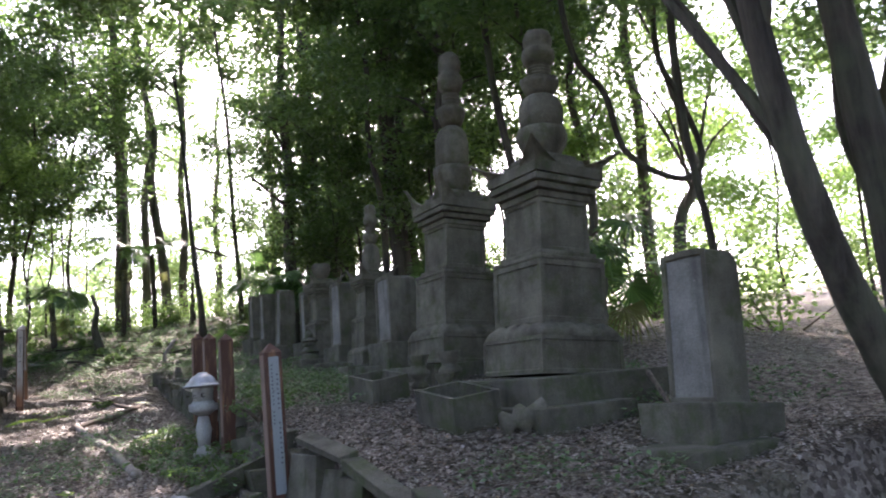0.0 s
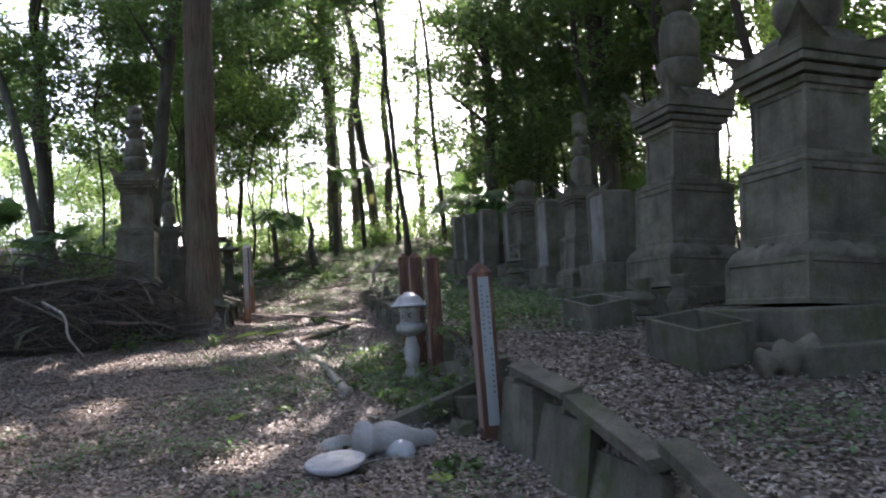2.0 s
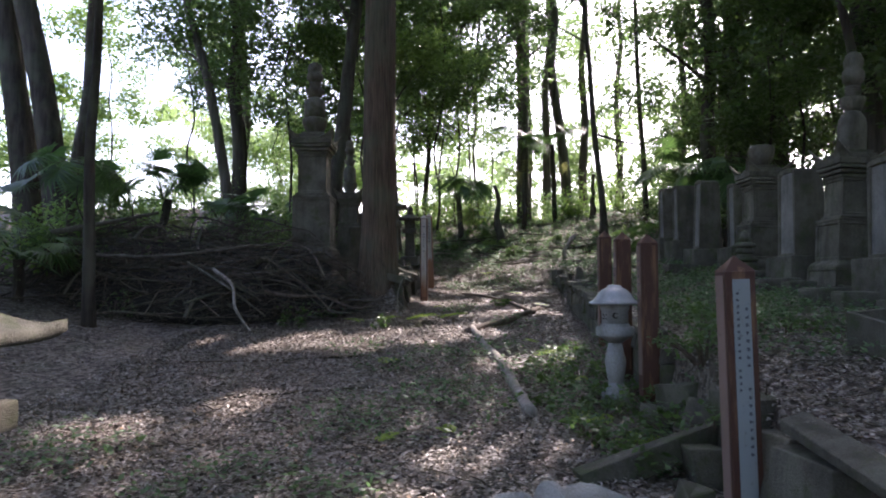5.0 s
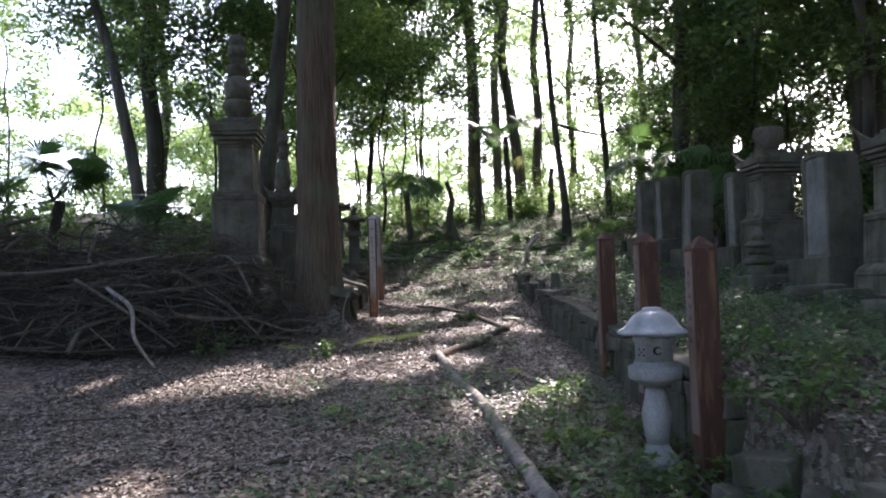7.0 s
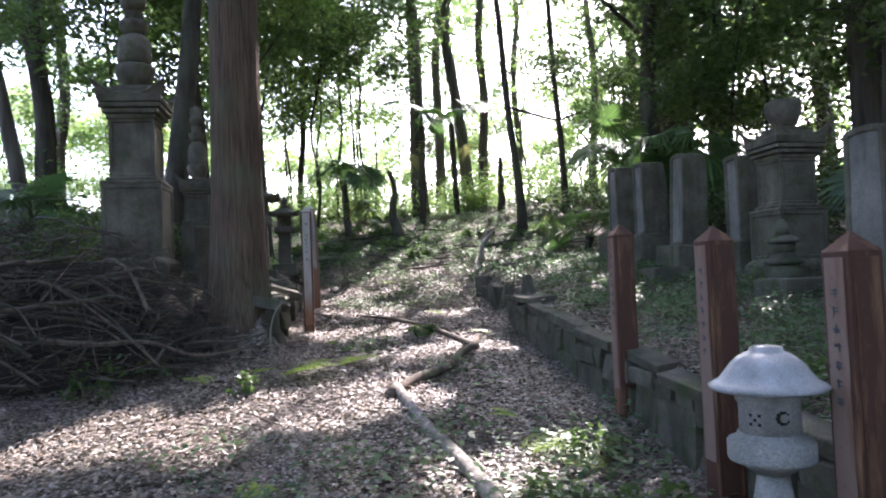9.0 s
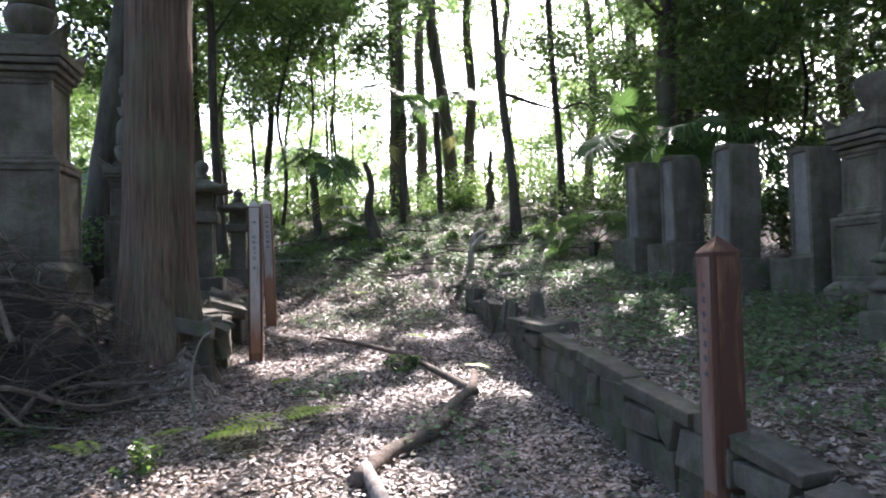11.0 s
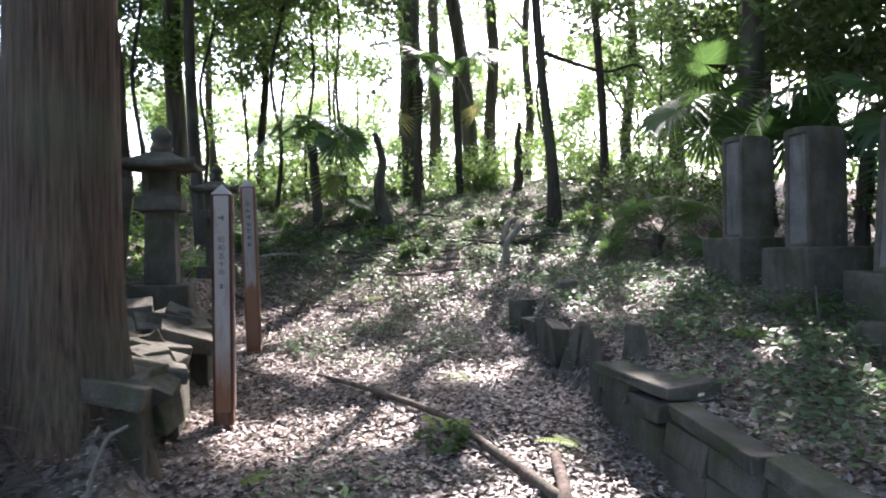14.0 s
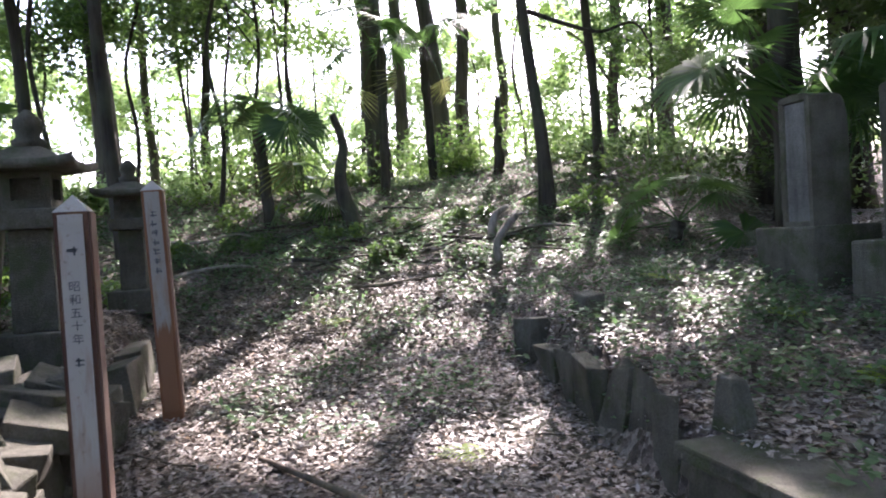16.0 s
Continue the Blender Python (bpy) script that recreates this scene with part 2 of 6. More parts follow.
def tube(points, radii, n=8, bm=None, rough=0.0):
    bm = bm or bmesh.new()
    pts = [Vector(p) for p in points]
    rings = []
    side = None
    for i, p in enumerate(pts):
        d = (pts[min(i + 1, len(pts) - 1)] - pts[max(i - 1, 0)]).normalized()
        if side is None:
            side = d.orthogonal().normalized()
        side = (side - d * side.dot(d)).normalized()
        up = d.cross(side)
        ring = []
        for k in range(n):
            a = 2 * math.pi * k / n
            r = radii[i] * (1 + (rnd.uniform(-rough, rough) if rough else 0))
            ring.append(bm.verts.new(p + side * (r * math.cos(a)) + up * (r * math.sin(a))))
        rings.append(ring)
    for a, b in zip(rings, rings[1:]):
        for k in range(n):
            bm.faces.new((a[k], a[(k + 1) % n], b[(k + 1) % n], b[k]))
    bm.faces.new(rings[0][::-1])
    bm.faces.new(rings[-1])
    return bm


def spline(points, steps=6):
    out = []
    p = [Vector(q) for q in points]
    p = [p[0] * 2 - p[1]] + p + [p[-1] * 2 - p[-2]]
    for i in range(1, len(p) - 2):
        for s in range(steps):
            t = s / steps
            a, b, c, d = p[i - 1], p[i], p[i + 1], p[i + 2]
            out.append(0.5 * ((2 * b) + (c - a) * t + (2 * a - 5 * b + 4 * c - d) * t * t + (3 * b - a - 3 * c + d) * t ** 3))
    out.append(p[-2])
    return out


def quads_mesh(name, corners, mat):
    """Many loose four-cornered leaves as one mesh; corners has the shape (count, 4, 3)."""
    count = len(corners)
    me = bpy.data.meshes.new(name)
    me.vertices.add(count * 4)
    me.vertices.foreach_set("co", np.ascontiguousarray(corners, dtype=np.float32).ravel())
    me.loops.add(count * 4)
    me.loops.foreach_set("vertex_index", np.arange(count * 4, dtype=np.int32))
    me.polygons.add(count)
    me.polygons.foreach_set("loop_start", np.arange(0, count * 4, 4, dtype=np.int32))
    me.update(calc_edges=True)
    me.materials.append(mat)
    return me


def unit(v):
    return v / np.maximum(np.linalg.norm(v, axis=1, keepdims=True), 1e-6)


def leaves(points, length, width, flat=0.0, droop=0.0, curl=0.12):
    """Four-cornered leaves at the points; flat: how far they lie level (0 to 1)."""
    n = len(points)
    d = rng.normal(size=(n, 3))
    d[:, 2] = d[:, 2] * (1 - flat) - droop
    d = unit(d)
    up = rng.normal(size=(n, 3)) * (1 - flat * 0.85)
    up[:, 2] += 2.2 * flat
    s = unit(np.cross(up, d))
    nrm = unit(np.cross(d, s))
    ln = (length * rng.uniform(0.6, 1.3, n))[:, None]
    wd = (width * rng.uniform(0.7, 1.25, n))[:, None]
    base, tip = points - d * ln / 2, points + d * ln / 2
    mid = points + nrm * ln * curl * rng.uniform(-0.3, 1.0, n)[:, None]
    return np.stack([base, mid - s * wd / 2, tip, mid + s * wd / 2], axis=1)


# ---- lie of the land ----
def smooth(a, b, v):
    t = np.clip((v - a) / (b - a), 0, 1)
    return t * t * (3 - 2 * t)


def path_z(y):
    return np.interp(y, [-60, -12, -2, 0, 13, 16, 19.5, 24, 40, 80], [-2.5, -1.0, -0.37, -0.12, 1.375, 2.2, 3.1, 2.9, 1.6, 0.6])


def curb_x(y):
    return np.interp(y, [-8, -0.7, 0.6, 2.4, 4.5, 8.7, 10.3, 13.5, 16], [1.75, 1.74, 1.70, 1.68, 1.72, 1.85, 1.93, 2.2, 2.5])


def ground(x, y):
    x, y = np.asarray(x, float), np.asarray(y, float)
    z = path_z(y) + 0.0 * x
    c = curb_x(y)
    terrace = np.interp(y, [-30, -1, -0.3, 0.6, 1.34, 3.5, 8.8, 10.3, 12, 14, 16], [-1.4, 0.20, 0.25, 0.38, 0.55, 0.84, 1.23, 1.40, 1.62, 1.72, 2.2])
    terrace = terrace + 0.09 * np.clip(x - c, 0, 6) + 0.05 * np.clip(x - c - 6, 0, 30)
    w = smooth(0.02, 0.14, x - c) * smooth(-0.72, -0.58, y) + (1 - smooth(-0.72, -0.58, y)) * smooth(1.2, 4.0, x - c) * 0.6
    w = w * (1 - smooth(13.5, 16.0, y))
    z = z * (1 - w) + np.maximum(terrace, z) * w
    z = z + (smooth(9.2, 9.6, y) * (1 - smooth(13.2, 14.5, y))) * smooth(-0.62, -0.78, x) * 0.33
    z = z + smooth(-2.5, -6, x) * (1 - smooth(20, 30, y)) * 0.12 * np.minimum(np.abs(x + 2.5), 4)
    z = z + 0.35 * smooth(2.5, 5.0, x) * smooth(14, 17, y) * (1 - smooth(22, 30, y))
    far = smooth(40, 90, np.hypot(x, y))
    z = z * (1 - far) + 0.3 * far
    return z + 0.018 * np.sin(3.1 * x + 1.3 * y) * np.sin(2.3 * y - x) + 0.012 * np.sin(7.3 * x - 2.1 * y) * np.sin(5.9 * y + 2.7 * x)


def gz(x, y):
    return float(ground(x, y))


xs = np.concatenate([[-400, -200, -100, -60, -40, -28, -20, -15, -11], np.arange(-8.5, 9.6, 0.11), [11, 14, 18, 24, 32, 45, 70, 120, 220, 400]])
ys = np.concatenate([[-400, -200, -100, -50, -30, -20, -14, -10], np.arange(-7.5, 24.1, 0.13), [25, 26.5, 28.5, 31, 34, 38, 44, 52, 65, 90, 140, 240, 400]])
gx, gy = np.meshgrid(xs, ys)
gv = np.stack([gx, gy, ground(gx, gy)], axis=-1).reshape(-1, 3)
ncol = len(xs)
ii, jj = np.meshgrid(np.arange(len(ys) - 1), np.arange(ncol - 1), indexing="ij")
a = (ii * ncol + jj).ravel()
gf = np.stack([a, a + 1, a + ncol + 1, a + ncol], axis=1)
me = bpy.data.meshes.new("ground")
me.from_pydata(gv.tolist(), [], gf.tolist())
me.materials.append(SOIL)
me.shade_smooth()
tagged(new("ground", me), "sloping woodland ground of leaf mould and soil", "ground", kind="structure")

# chosen sun patches on the ground; leaves towards the sun are cut away
GAPS = [((-2.0, 6.85), 0.24), ((-1.6, 7.0), 0.3), ((-1.15, 7.2), 0.34), ((-0.75, 7.3), 0.36), ((-0.3, 7.5), 0.34), ((0.1, 7.75), 0.26), ((0.0, 13.1), 0.32), ((0.35, 11.6), 0.26), ((-0.1, 12.4), 0.22), ((0.9, 6.1), 0.2), ((1.0, 9.2), 0.2),
        ((0.9, 13.9), 0.26), ((0.1, 10.2), 0.2), ((3.4, 10.6), 0.2), ((0.3, 3.4), 0.15), ((1.6, 17.5), 0.6), ((1.6, 15.2), 0.5), ((2.6, 16.6), 0.5), ((-0.6, 16.2), 0.6), ((0.4, 15.0), 0.5), ((3.2, 17.6), 0.4), ((-2.0, 14.6), 0.35), ((0.6, 18.8), 0.5), ((-0.2, 2.6), 0.12),
        ((1.7, 13.2), 0.2), ((3.0, 8.9), 0.2), ((3.6, 11.9), 0.22), ((-1.5, 4.6), 0.08), ((-2.4, 3.9), 0.08), ((-0.95, 10.5), 0.2), ((0.6, 9.0), 0.12), ((1.2, 9.7), 0.1), ((1.3, 11.2), 0.12), ((0.6, 10.4), 0.1), ((3.2, 9.8), 0.2), ((3.5, 7.2), 0.18), ((2.7, 11.4), 0.2), ((3.7, 10.9), 0.26), ((3.5, 11.8), 0.24), ((-0.6, 17.2), 0.4), ((0.9, 16.6), 0.35), ((2.2, 18.2), 0.4), ((3.4, 14.6), 0.3), ((4.2, 16.0), 0.3), ((2.0, 14.2), 0.3), ((4.4, 18.4), 0.4), ((-1.4, 15.4), 0.35)]
# wider cuts through the leaves, made to light the edge of the wood
EDGE_CUTS = [((-2.5, 22.5), 1.6), ((0.5, 23.5), 1.6), ((2.5, 22.5), 1.6), ((4.6, 21.5), 1.5), ((6.5, 22.5), 1.6), ((2.0, 26.0), 2.0), ((5.5, 26.0), 2.0), ((-2.0, 26.5), 2.0)]

FLECKS = []
for (px, py), r in GAPS:
    for _ in range(15):
        FLECKS.append((px + rnd.gauss(0, 1.3 * r), py + rnd.gauss(0, 0.5 * r), rnd.choice((0.09, 0.13, 0.18, 0.25, 0.34)) * r))
for (px, py), r in EDGE_CUTS:
    for _ in range(8):
        FLECKS.append((px + rnd.gauss(0, 0.8 * r), py + rnd.gauss(0, 0.6 * r), rnd.uniform(0.12, 0.34) * r))


SIDE = np.array(SUN.orthogonal().normalized())
ACROSS = np.cross(np.array(SUN), SIDE)
FLECK_SPOTS = [(float(q @ SIDE), float(q @ ACROSS), float(q @ np.array(SUN)), r) for px, py, r in FLECKS for q in [np.array([px, py, gz(px, py)])]]


def sun_gaps(points):
    """Leaves out the points that stand between a sunlit spot of the ground and the sun."""
    u, v, w = points @ SIDE, points @ ACROSS, points @ np.array(SUN)
    order = np.argsort(u)
    us = u[order]
    keep = np.ones(len(points), bool)
    for fu, fv, fw, r in FLECK_SPOTS:
        i = order[np.searchsorted(us, fu - r - 0.35):np.searchsorted(us, fu + r + 0.35)]
        along = w[i] - fw
        keep[i] &= ~((np.hypot(u[i] - fu, v[i] - fv) < r + np.minimum(0.35, 0.007 * np.abs(along))) & (along > 0.5))
    return points[keep]


# ---- retaining wall of the terrace ----
def wall_block(parent, p, q, z0, z1, thick, mat=STONE_MOSSY, name="stone_block", tilt=0.0, jitter=0.012):
    """A rough block along p-q, its outer face on that line and its body to the right of it."""
    p, q = Vector((*p, 0)), Vector((*q, 0))
    n = (q - p).length
    bm = block(0, n, -thick, 0, 0, z1 - z0, 0.009, jitter * 1.25)
    ob = part(name, bm, mat, parent)
    ob.matrix_basis = Matrix.Translation((p.x, p.y, z0)) @ Matrix.Rotation(math.atan2(q.y - p.y, q.x - p.x), 4, "Z") @ Matrix.Rotation(tilt, 4, "X")
    return ob


wall = thing("wall_terrace", "low broken retaining wall of mossy cut stone", "wall", kind="structure")
y = -0.62
while y < 10.0:
    n = rnd.uniform(0.32, 0.72) if y < 2.6 else rnd.uniform(0.32, 0.62)
    if not 2.75 < y < 4.1:
        p, q = (curb_x(y) - 0.02, y), (curb_x(y + n) - 0.02, y + n - 0.012)
        top = gz(curb_x(y + n / 2) + 0.25, y + n / 2) + 0.02
        low = float(path_z(y)) - 0.14
        high = rnd.uniform(0.62, 0.85) * (top - 0.07 - low) + low
        if y < 2.6:
            p, q = (p[0] - 0.07, p[1]), (q[0] - 0.07 - rnd.uniform(-0.02, 0.03), q[1])
            wall_block(wall, p, q, low, top - rnd.uniform(0.07, 0.14), 0.16, tilt=rnd.uniform(0.12, 0.24), jitter=0.03)
        else:
            wall_block(wall, p, q, low, high, 0.22, tilt=rnd.uniform(0.0, 0.07), jitter=0.016)
            cut = rnd.uniform(0.3, 0.7)
            m = tuple(a + (b - a) * cut for a, b in zip(p, q))
            pieces = ((p, m), (m, q)) if n > 0.46 else ((p, q),)
            for p1, q1 in pieces:
                wall_block(wall, p1, (q1[0], q1[1] - rnd.uniform(0.006, 0.03)), high + 0.008, top - rnd.uniform(0.045, 0.08), 0.20, tilt=rnd.uniform(-0.02, 0.06), jitter=0.016)
    y += n
# coping slabs along the top edge, some slipped
for y0, y1, dz, dx, tilt in ((-0.66, 0.35, 0.0, 0.02, 0.0), (0.38, 1.32, 0.0, 0.04, -0.05), (1.36, 2.3, -0.01, 0.05, -0.10), (4.7, 5.5, -0.02, 0.05, -0.10), (5.53, 6.2, -0.03, 0.03, -0.06), (6.25, 6.98, -0.01, 0.05, -0.08), (7.02, 7.75, 0.0, 0.02, -0.02), (7.79, 8.55, -0.015, 0.06, -0.09), (8.58, 9.3, 0.0, 0.03, -0.05)):
    p, q = (curb_x(y0) - 0.05 + dx, y0), (curb_x(y1) - 0.05 + dx, y1)
    z = gz(curb_x((y0 + y1) / 2) + 0.3, (y0 + y1) / 2)
    ob = wall_block(wall, p, q, z - 0.045 + dz, z + 0.03 + dz, 0.15, name="coping_slab", tilt=tilt, jitter=0.011)
    slope = math.atan2(gz(curb_x(y1) + 0.3, y1) - gz(curb_x(y0) + 0.3, y0), y1 - y0)
    ob.matrix_basis = ob.matrix_basis @ Matrix.Rotation(-slope, 4, "Y")
    ob.matrix_basis.translation.z -= 0.5 * (y1 - y0) * math.sin(slope)
# the turned end of the wall at the near corner
for x0, x1, dz in ((1.72, 2.35, -0.06), (2.38, 2.95, -0.06)):
    wall_block(wall, (x0, -0.64), (x1, -0.64), -0.42, gz(x0 + 0.4, -0.3) - 0.07, -0.2, tilt=0.04)
    wall_block(wall, (x0, -0.69), (x1, -0.69), gz(x0 + 0.4, -0.3) - 0.06 + dz, gz(x0 + 0.4, -0.3) + 0.05 + dz, -0.26, name="coping_slab")
# thin upright blocks of the broken far stretch
for yy, hh, w in ((10.4, 0.32, 0.24), (10.68, 0.34, 0.26), (10.98, 0.30, 0.28), (11.3, 0.25, 0.26), (11.6, 0.2, 0.28), (11.92, 0.17, 0.3)):
    wall_block(wall, (curb_x(yy), yy), (curb_x(yy + w), yy + w), float(path_z(yy)) - 0.12, float(path_z(yy)) + hh + 0.08, 0.07, tilt=rnd.uniform(-0.22, 0.14), jitter=0.035)

slab = thing("fallen_coping_slab", "long mossy stone slab lying across the broken wall", "stone slab", (1.88, 9.40, 1.325), (1.5, 1, 4))
part("slab", block(0, 0.34, 0, 0.78, 0, 0.085, 0.014, 0.018), STONE_MOSSY, slab)
for x, y, w, d, h, lab in ((2.14, 12.55, 0.22, 0.24, 0.42, "squat mossy stone marker at the end of the wall"), (2.42, 12.2, 0.17, 0.2, 0.26, "small broken stone beside the end marker"), (2.13, 10.2, 0.15, 0.17, 0.31, "short worn stone standing on the terrace edge")):
    st = thing("stone_marker", lab, "stone", (x, y, gz(x, y) - 0.1), (0, 2, rnd.uniform(-12, 12)))
    part("stone", block(-w / 2, w / 2, -d / 2, d / 2, 0, h, 0.012, 0.022, 0.42 if w < 0.16 else 0.14), STONE_MOSSY, st)

beam = thing("stone_beam", "long mossy stone beam fallen against the terrace", "stone beam", (0.86, 3.02, 0.14), (0, -16, 12))
part("beam", block(0, 1.02, -0.07, 0.07, 0, 0.15, 0.014, 0.012), STONE_MOSSY, beam)
for x, y, sx, sy, sz in ((1.58, 3.1, 0.24, 0.36, 0.26), (1.74, 3.5, 0.26, 0.3, 0.42), (1.58, 3.95, 0.22, 0.26, 0.24), (1.82, 3.95, 0.28, 0.4, 0.42), (1.5, 3.5, 0.16, 0.22, 0.16), (1.4, 2.75, 0.15, 0.2, 0.15)):
    st = thing("tumbled_stone", "tumbled mossy block of the broken wall", "stone", (x, y, float(path_z(y)) - 0.08), (rnd.uniform(-9, 9), rnd.uniform(-9, 9), rnd.uniform(0, 50)), "tumbled wall blocks")
    part("stone", block(-sx / 2, sx / 2, -sy / 2, sy / 2, 0, sz, 0.014, 0.045, 0.1), STONE_MOSSY, st)

# stepped stone edge of the far side
edge = thing("wall_left_platform", "low dry-laid edge of mossy stones", "wall", kind="structure")
for y0, y1, h, x in ((9.62, 10.2, 0.40, -0.60), (10.22, 10.72, 0.34, -0.56), (10.78, 11.2, 0.26, -0.58), (11.24, 11.6, 0.38, -0.52), (11.64, 12.0, 0.34, -0.5), (12.2, 12.7, 0.33, -0.48), (12.72, 13.2, 0.28, -0.5)):
    wall_block(edge, (x, y1), (x, y0), float(path_z(y0)) - 0.12, float(path_z(y0)) + h, 0.18, tilt=rnd.uniform(-0.05, 0.16), jitter=0.02)
for x, y, z, sx, sy, sz, rx, ry, rz in ((-0.82, 10.35, 0.33, 0.42, 0.55, 0.09, 8, -6, 20), (-1.0, 10.9, 0.36, 0.55, 0.5, 0.10, -5, 10, -8), (-0.78, 11.3, 0.38, 0.5, 0.42, 0.08, 9, 4, 15), (-1.25, 10.2, 0.34, 0.36, 0.4, 0.14, 0, 5, 40), (-0.75, 9.98, 0.36, 0.3, 0.34, 0.1, 3, -4, -12), (-1.35, 11.3, 0.33, 0.18, 0.2, 0.14, 0, 0, 0), (-1.2, 11.55, 0.33, 0.16, 0.18, 0.13, 5, 5, 30)):
    st = thing("loose_stone_slab", "loose mossy stone slab on the platform edge", "stone slab", (x, y, float(path_z(y)) + z), (rx, ry, rz), "loose slabs by the lanterns")
    part("slab", block(-sx / 2, sx / 2, -sy / 2, sy / 2, -0.02, sz, 0.016, 0.02), STONE_MOSSY, st)

for k in range(26):
    x, y = rnd.uniform(-1.55, -0.62), rnd.uniform(9.8, 12.0)
    sx, sy, sz = rnd.uniform(0.07, 0.2), rnd.uniform(0.07, 0.22), rnd.uniform(0.04, 0.13)
    st = thing("rubble_stone", "broken grey stone in the rubble by the lanterns", "stone", (x, y, gz(x, y) - 0.02), (rnd.uniform(-14, 14), rnd.uniform(-14, 14), rnd.uniform(0, 90)), "rubble by the lanterns")
    part("stone", block(-sx, sx, -sy, sy, 0, sz * 1.6, 0.012, 0.035, 0.2), STONE_MOSSY, st)
for k in range(9):
    y = 9.7 + 0.27 * k
    sx, sy = rnd.uniform(0.10, 0.17), rnd.uniform(0.12, 0.2)
    st = thing("loose_stone_slab", "loose mossy stone slab on the platform edge", "stone slab", (-0.6 - rnd.uniform(0.05, 0.2), y, gz(-0.85, y) + rnd.uniform(0.02, 0.1)), (rnd.uniform(-10, 10), rnd.uniform(0, 22), rnd.uniform(-25, 25)), "loose slabs by the lanterns")
    part("slab", block(-sx, sx, -sy, sy, -0.05, rnd.uniform(0.03, 0.07), 0.012, 0.028), STONE_MOSSY, st)


# ---- stone towers ----
def horned_roof(t, s, z, height, flare):
    """A square eaves slab, a stepped top and a pair of curved horn leaves at each corner."""
    half = 0.40 * s
    part("eaves_slab", block(-half, half, -half, half, z, z + 0.10 * s, 0.008, 0.004), STONE, t)
    for k in range(3):
        w = (0.33 - 0.05 * k) * s
        part("roof_step", block(-w, w, -w, w, z + (0.10 + 0.055 * k) * s, z + (0.155 + 0.055 * k) * s, 0.008, 0.003), STONE, t)
    n, rows = 7, 5
    for sx, sy in ((-1, -1), (1, -1), (1, 1), (-1, 1)):
        bm = bmesh.new()
        skins = []
        for inner in (0.0, 0.055 * s):
            grid = []
            for i in range(-n, n + 1):
                u = abs(i) / n
                base = Vector((sx * half, sy * half, z + 0.10 * s))
                base -= Vector((sx, 0, 0) if i < 0 else (0, sy, 0)) * (0.62 * half * u)
                top = height * (1 - u) ** 1.35 + 0.012
                grid.append([bm.verts.new(base - Vector((sx, sy, 0)) * (inner * (1 - 0.5 * r / rows)) + Vector((sx, sy, 0)) * (flare * (1 - u) ** 0.8 * (r / rows) ** 1.7) + Vector((0, 0, top * r / rows))) for r in range(rows + 1)])
            skins.append(grid)
        for g in skins:
            for a_, b_2 in zip(g, g[1:]):
                for r in range(rows):
                    bm.faces.new((a_[r], b_2[r], b_2[r + 1], a_[r + 1]))
        for i in range(2 * n):
            bm.faces.new((skins[0][i][-1], skins[0][i + 1][-1], skins[1][i + 1][-1], skins[1][i][-1]))
        for i in (0, 2 * n):
            for r in range(rows):
                bm.faces.new((skins[0][i][r], skins[0][i][r + 1], skins[1][i][r + 1], skins[1][i][r]))
        bmesh.ops.recalc_face_normals(bm, faces=bm.faces[:])
        part("corner_horn", bm, STONE, t, "upturned corner horn")


def petal_bowl(profile, petals=8, depth=0.07):
    """A lathe-turned bowl whose side swells into a ring of petals."""
    n = petals * 6
    bm = bmesh.new()
    rings = []
    for k, (r, z) in enumerate(profile):
        f = k / (len(profile) - 1)
        rings.append([bm.verts.new((rr * math.cos(2 * math.pi * i / n), rr * math.sin(2 * math.pi * i / n), z)) for i in range(n) for rr in [r * (1 - depth * math.sin(math.pi * f) * (1 - abs(math.sin(math.pi * i / 6)) ** 0.6))]])
    for a_, b_2 in zip(rings, rings[1:]):
        for i in range(n):
            bm.faces.new((a_[i], a_[(i + 1) % n], b_2[(i + 1) % n], b_2[i]))
    bm.faces.new(rings[0][::-1])
    bm.faces.new(rings[-1])
    return bm


def roof_bm(half, rise, lift, thick, z, n=14):
    bm = bmesh.new()

    def pt(i, j, under):
        u, v = 2 * i / n - 1, 2 * j / n - 1
        r = max(abs(u), abs(v))
        up = lift * (abs(u) * abs(v)) ** 4.5 + 0.06 * lift * r ** 3
        flare = 1 + 0.09 * (abs(u) * abs(v)) ** 3
        zz = -thick if under else rise * (1 - r) ** 1.25
        return bm.verts.new((u * half * flare, v * half * flare, z + up + zz))

    top = [[pt(i, j, False) for j in range(n + 1)] for i in range(n + 1)]
    bot = [[pt(i, j, True) for j in range(n + 1)] for i in range(n + 1)]
    for i in range(n):
        for j in range(n):
            bm.faces.new((top[i][j], top[i + 1][j], top[i + 1][j + 1], top[i][j + 1]))
            bm.faces.new((bot[i][j], bot[i][j + 1], bot[i + 1][j + 1], bot[i + 1][j]))
    for i in range(n):
        for a_, b_2 in (((i, 0), (i + 1, 0)), ((n, i), (n, i + 1)), ((n - i, n), (n - i - 1, n)), ((0, n - i), (0, n - i - 1))):
            bm.faces.new((bot[a_[0]][a_[1]], bot[b_2[0]][b_2[1]], top[b_2[0]][b_2[1]], top[a_[0]][a_[1]]))
    return bm


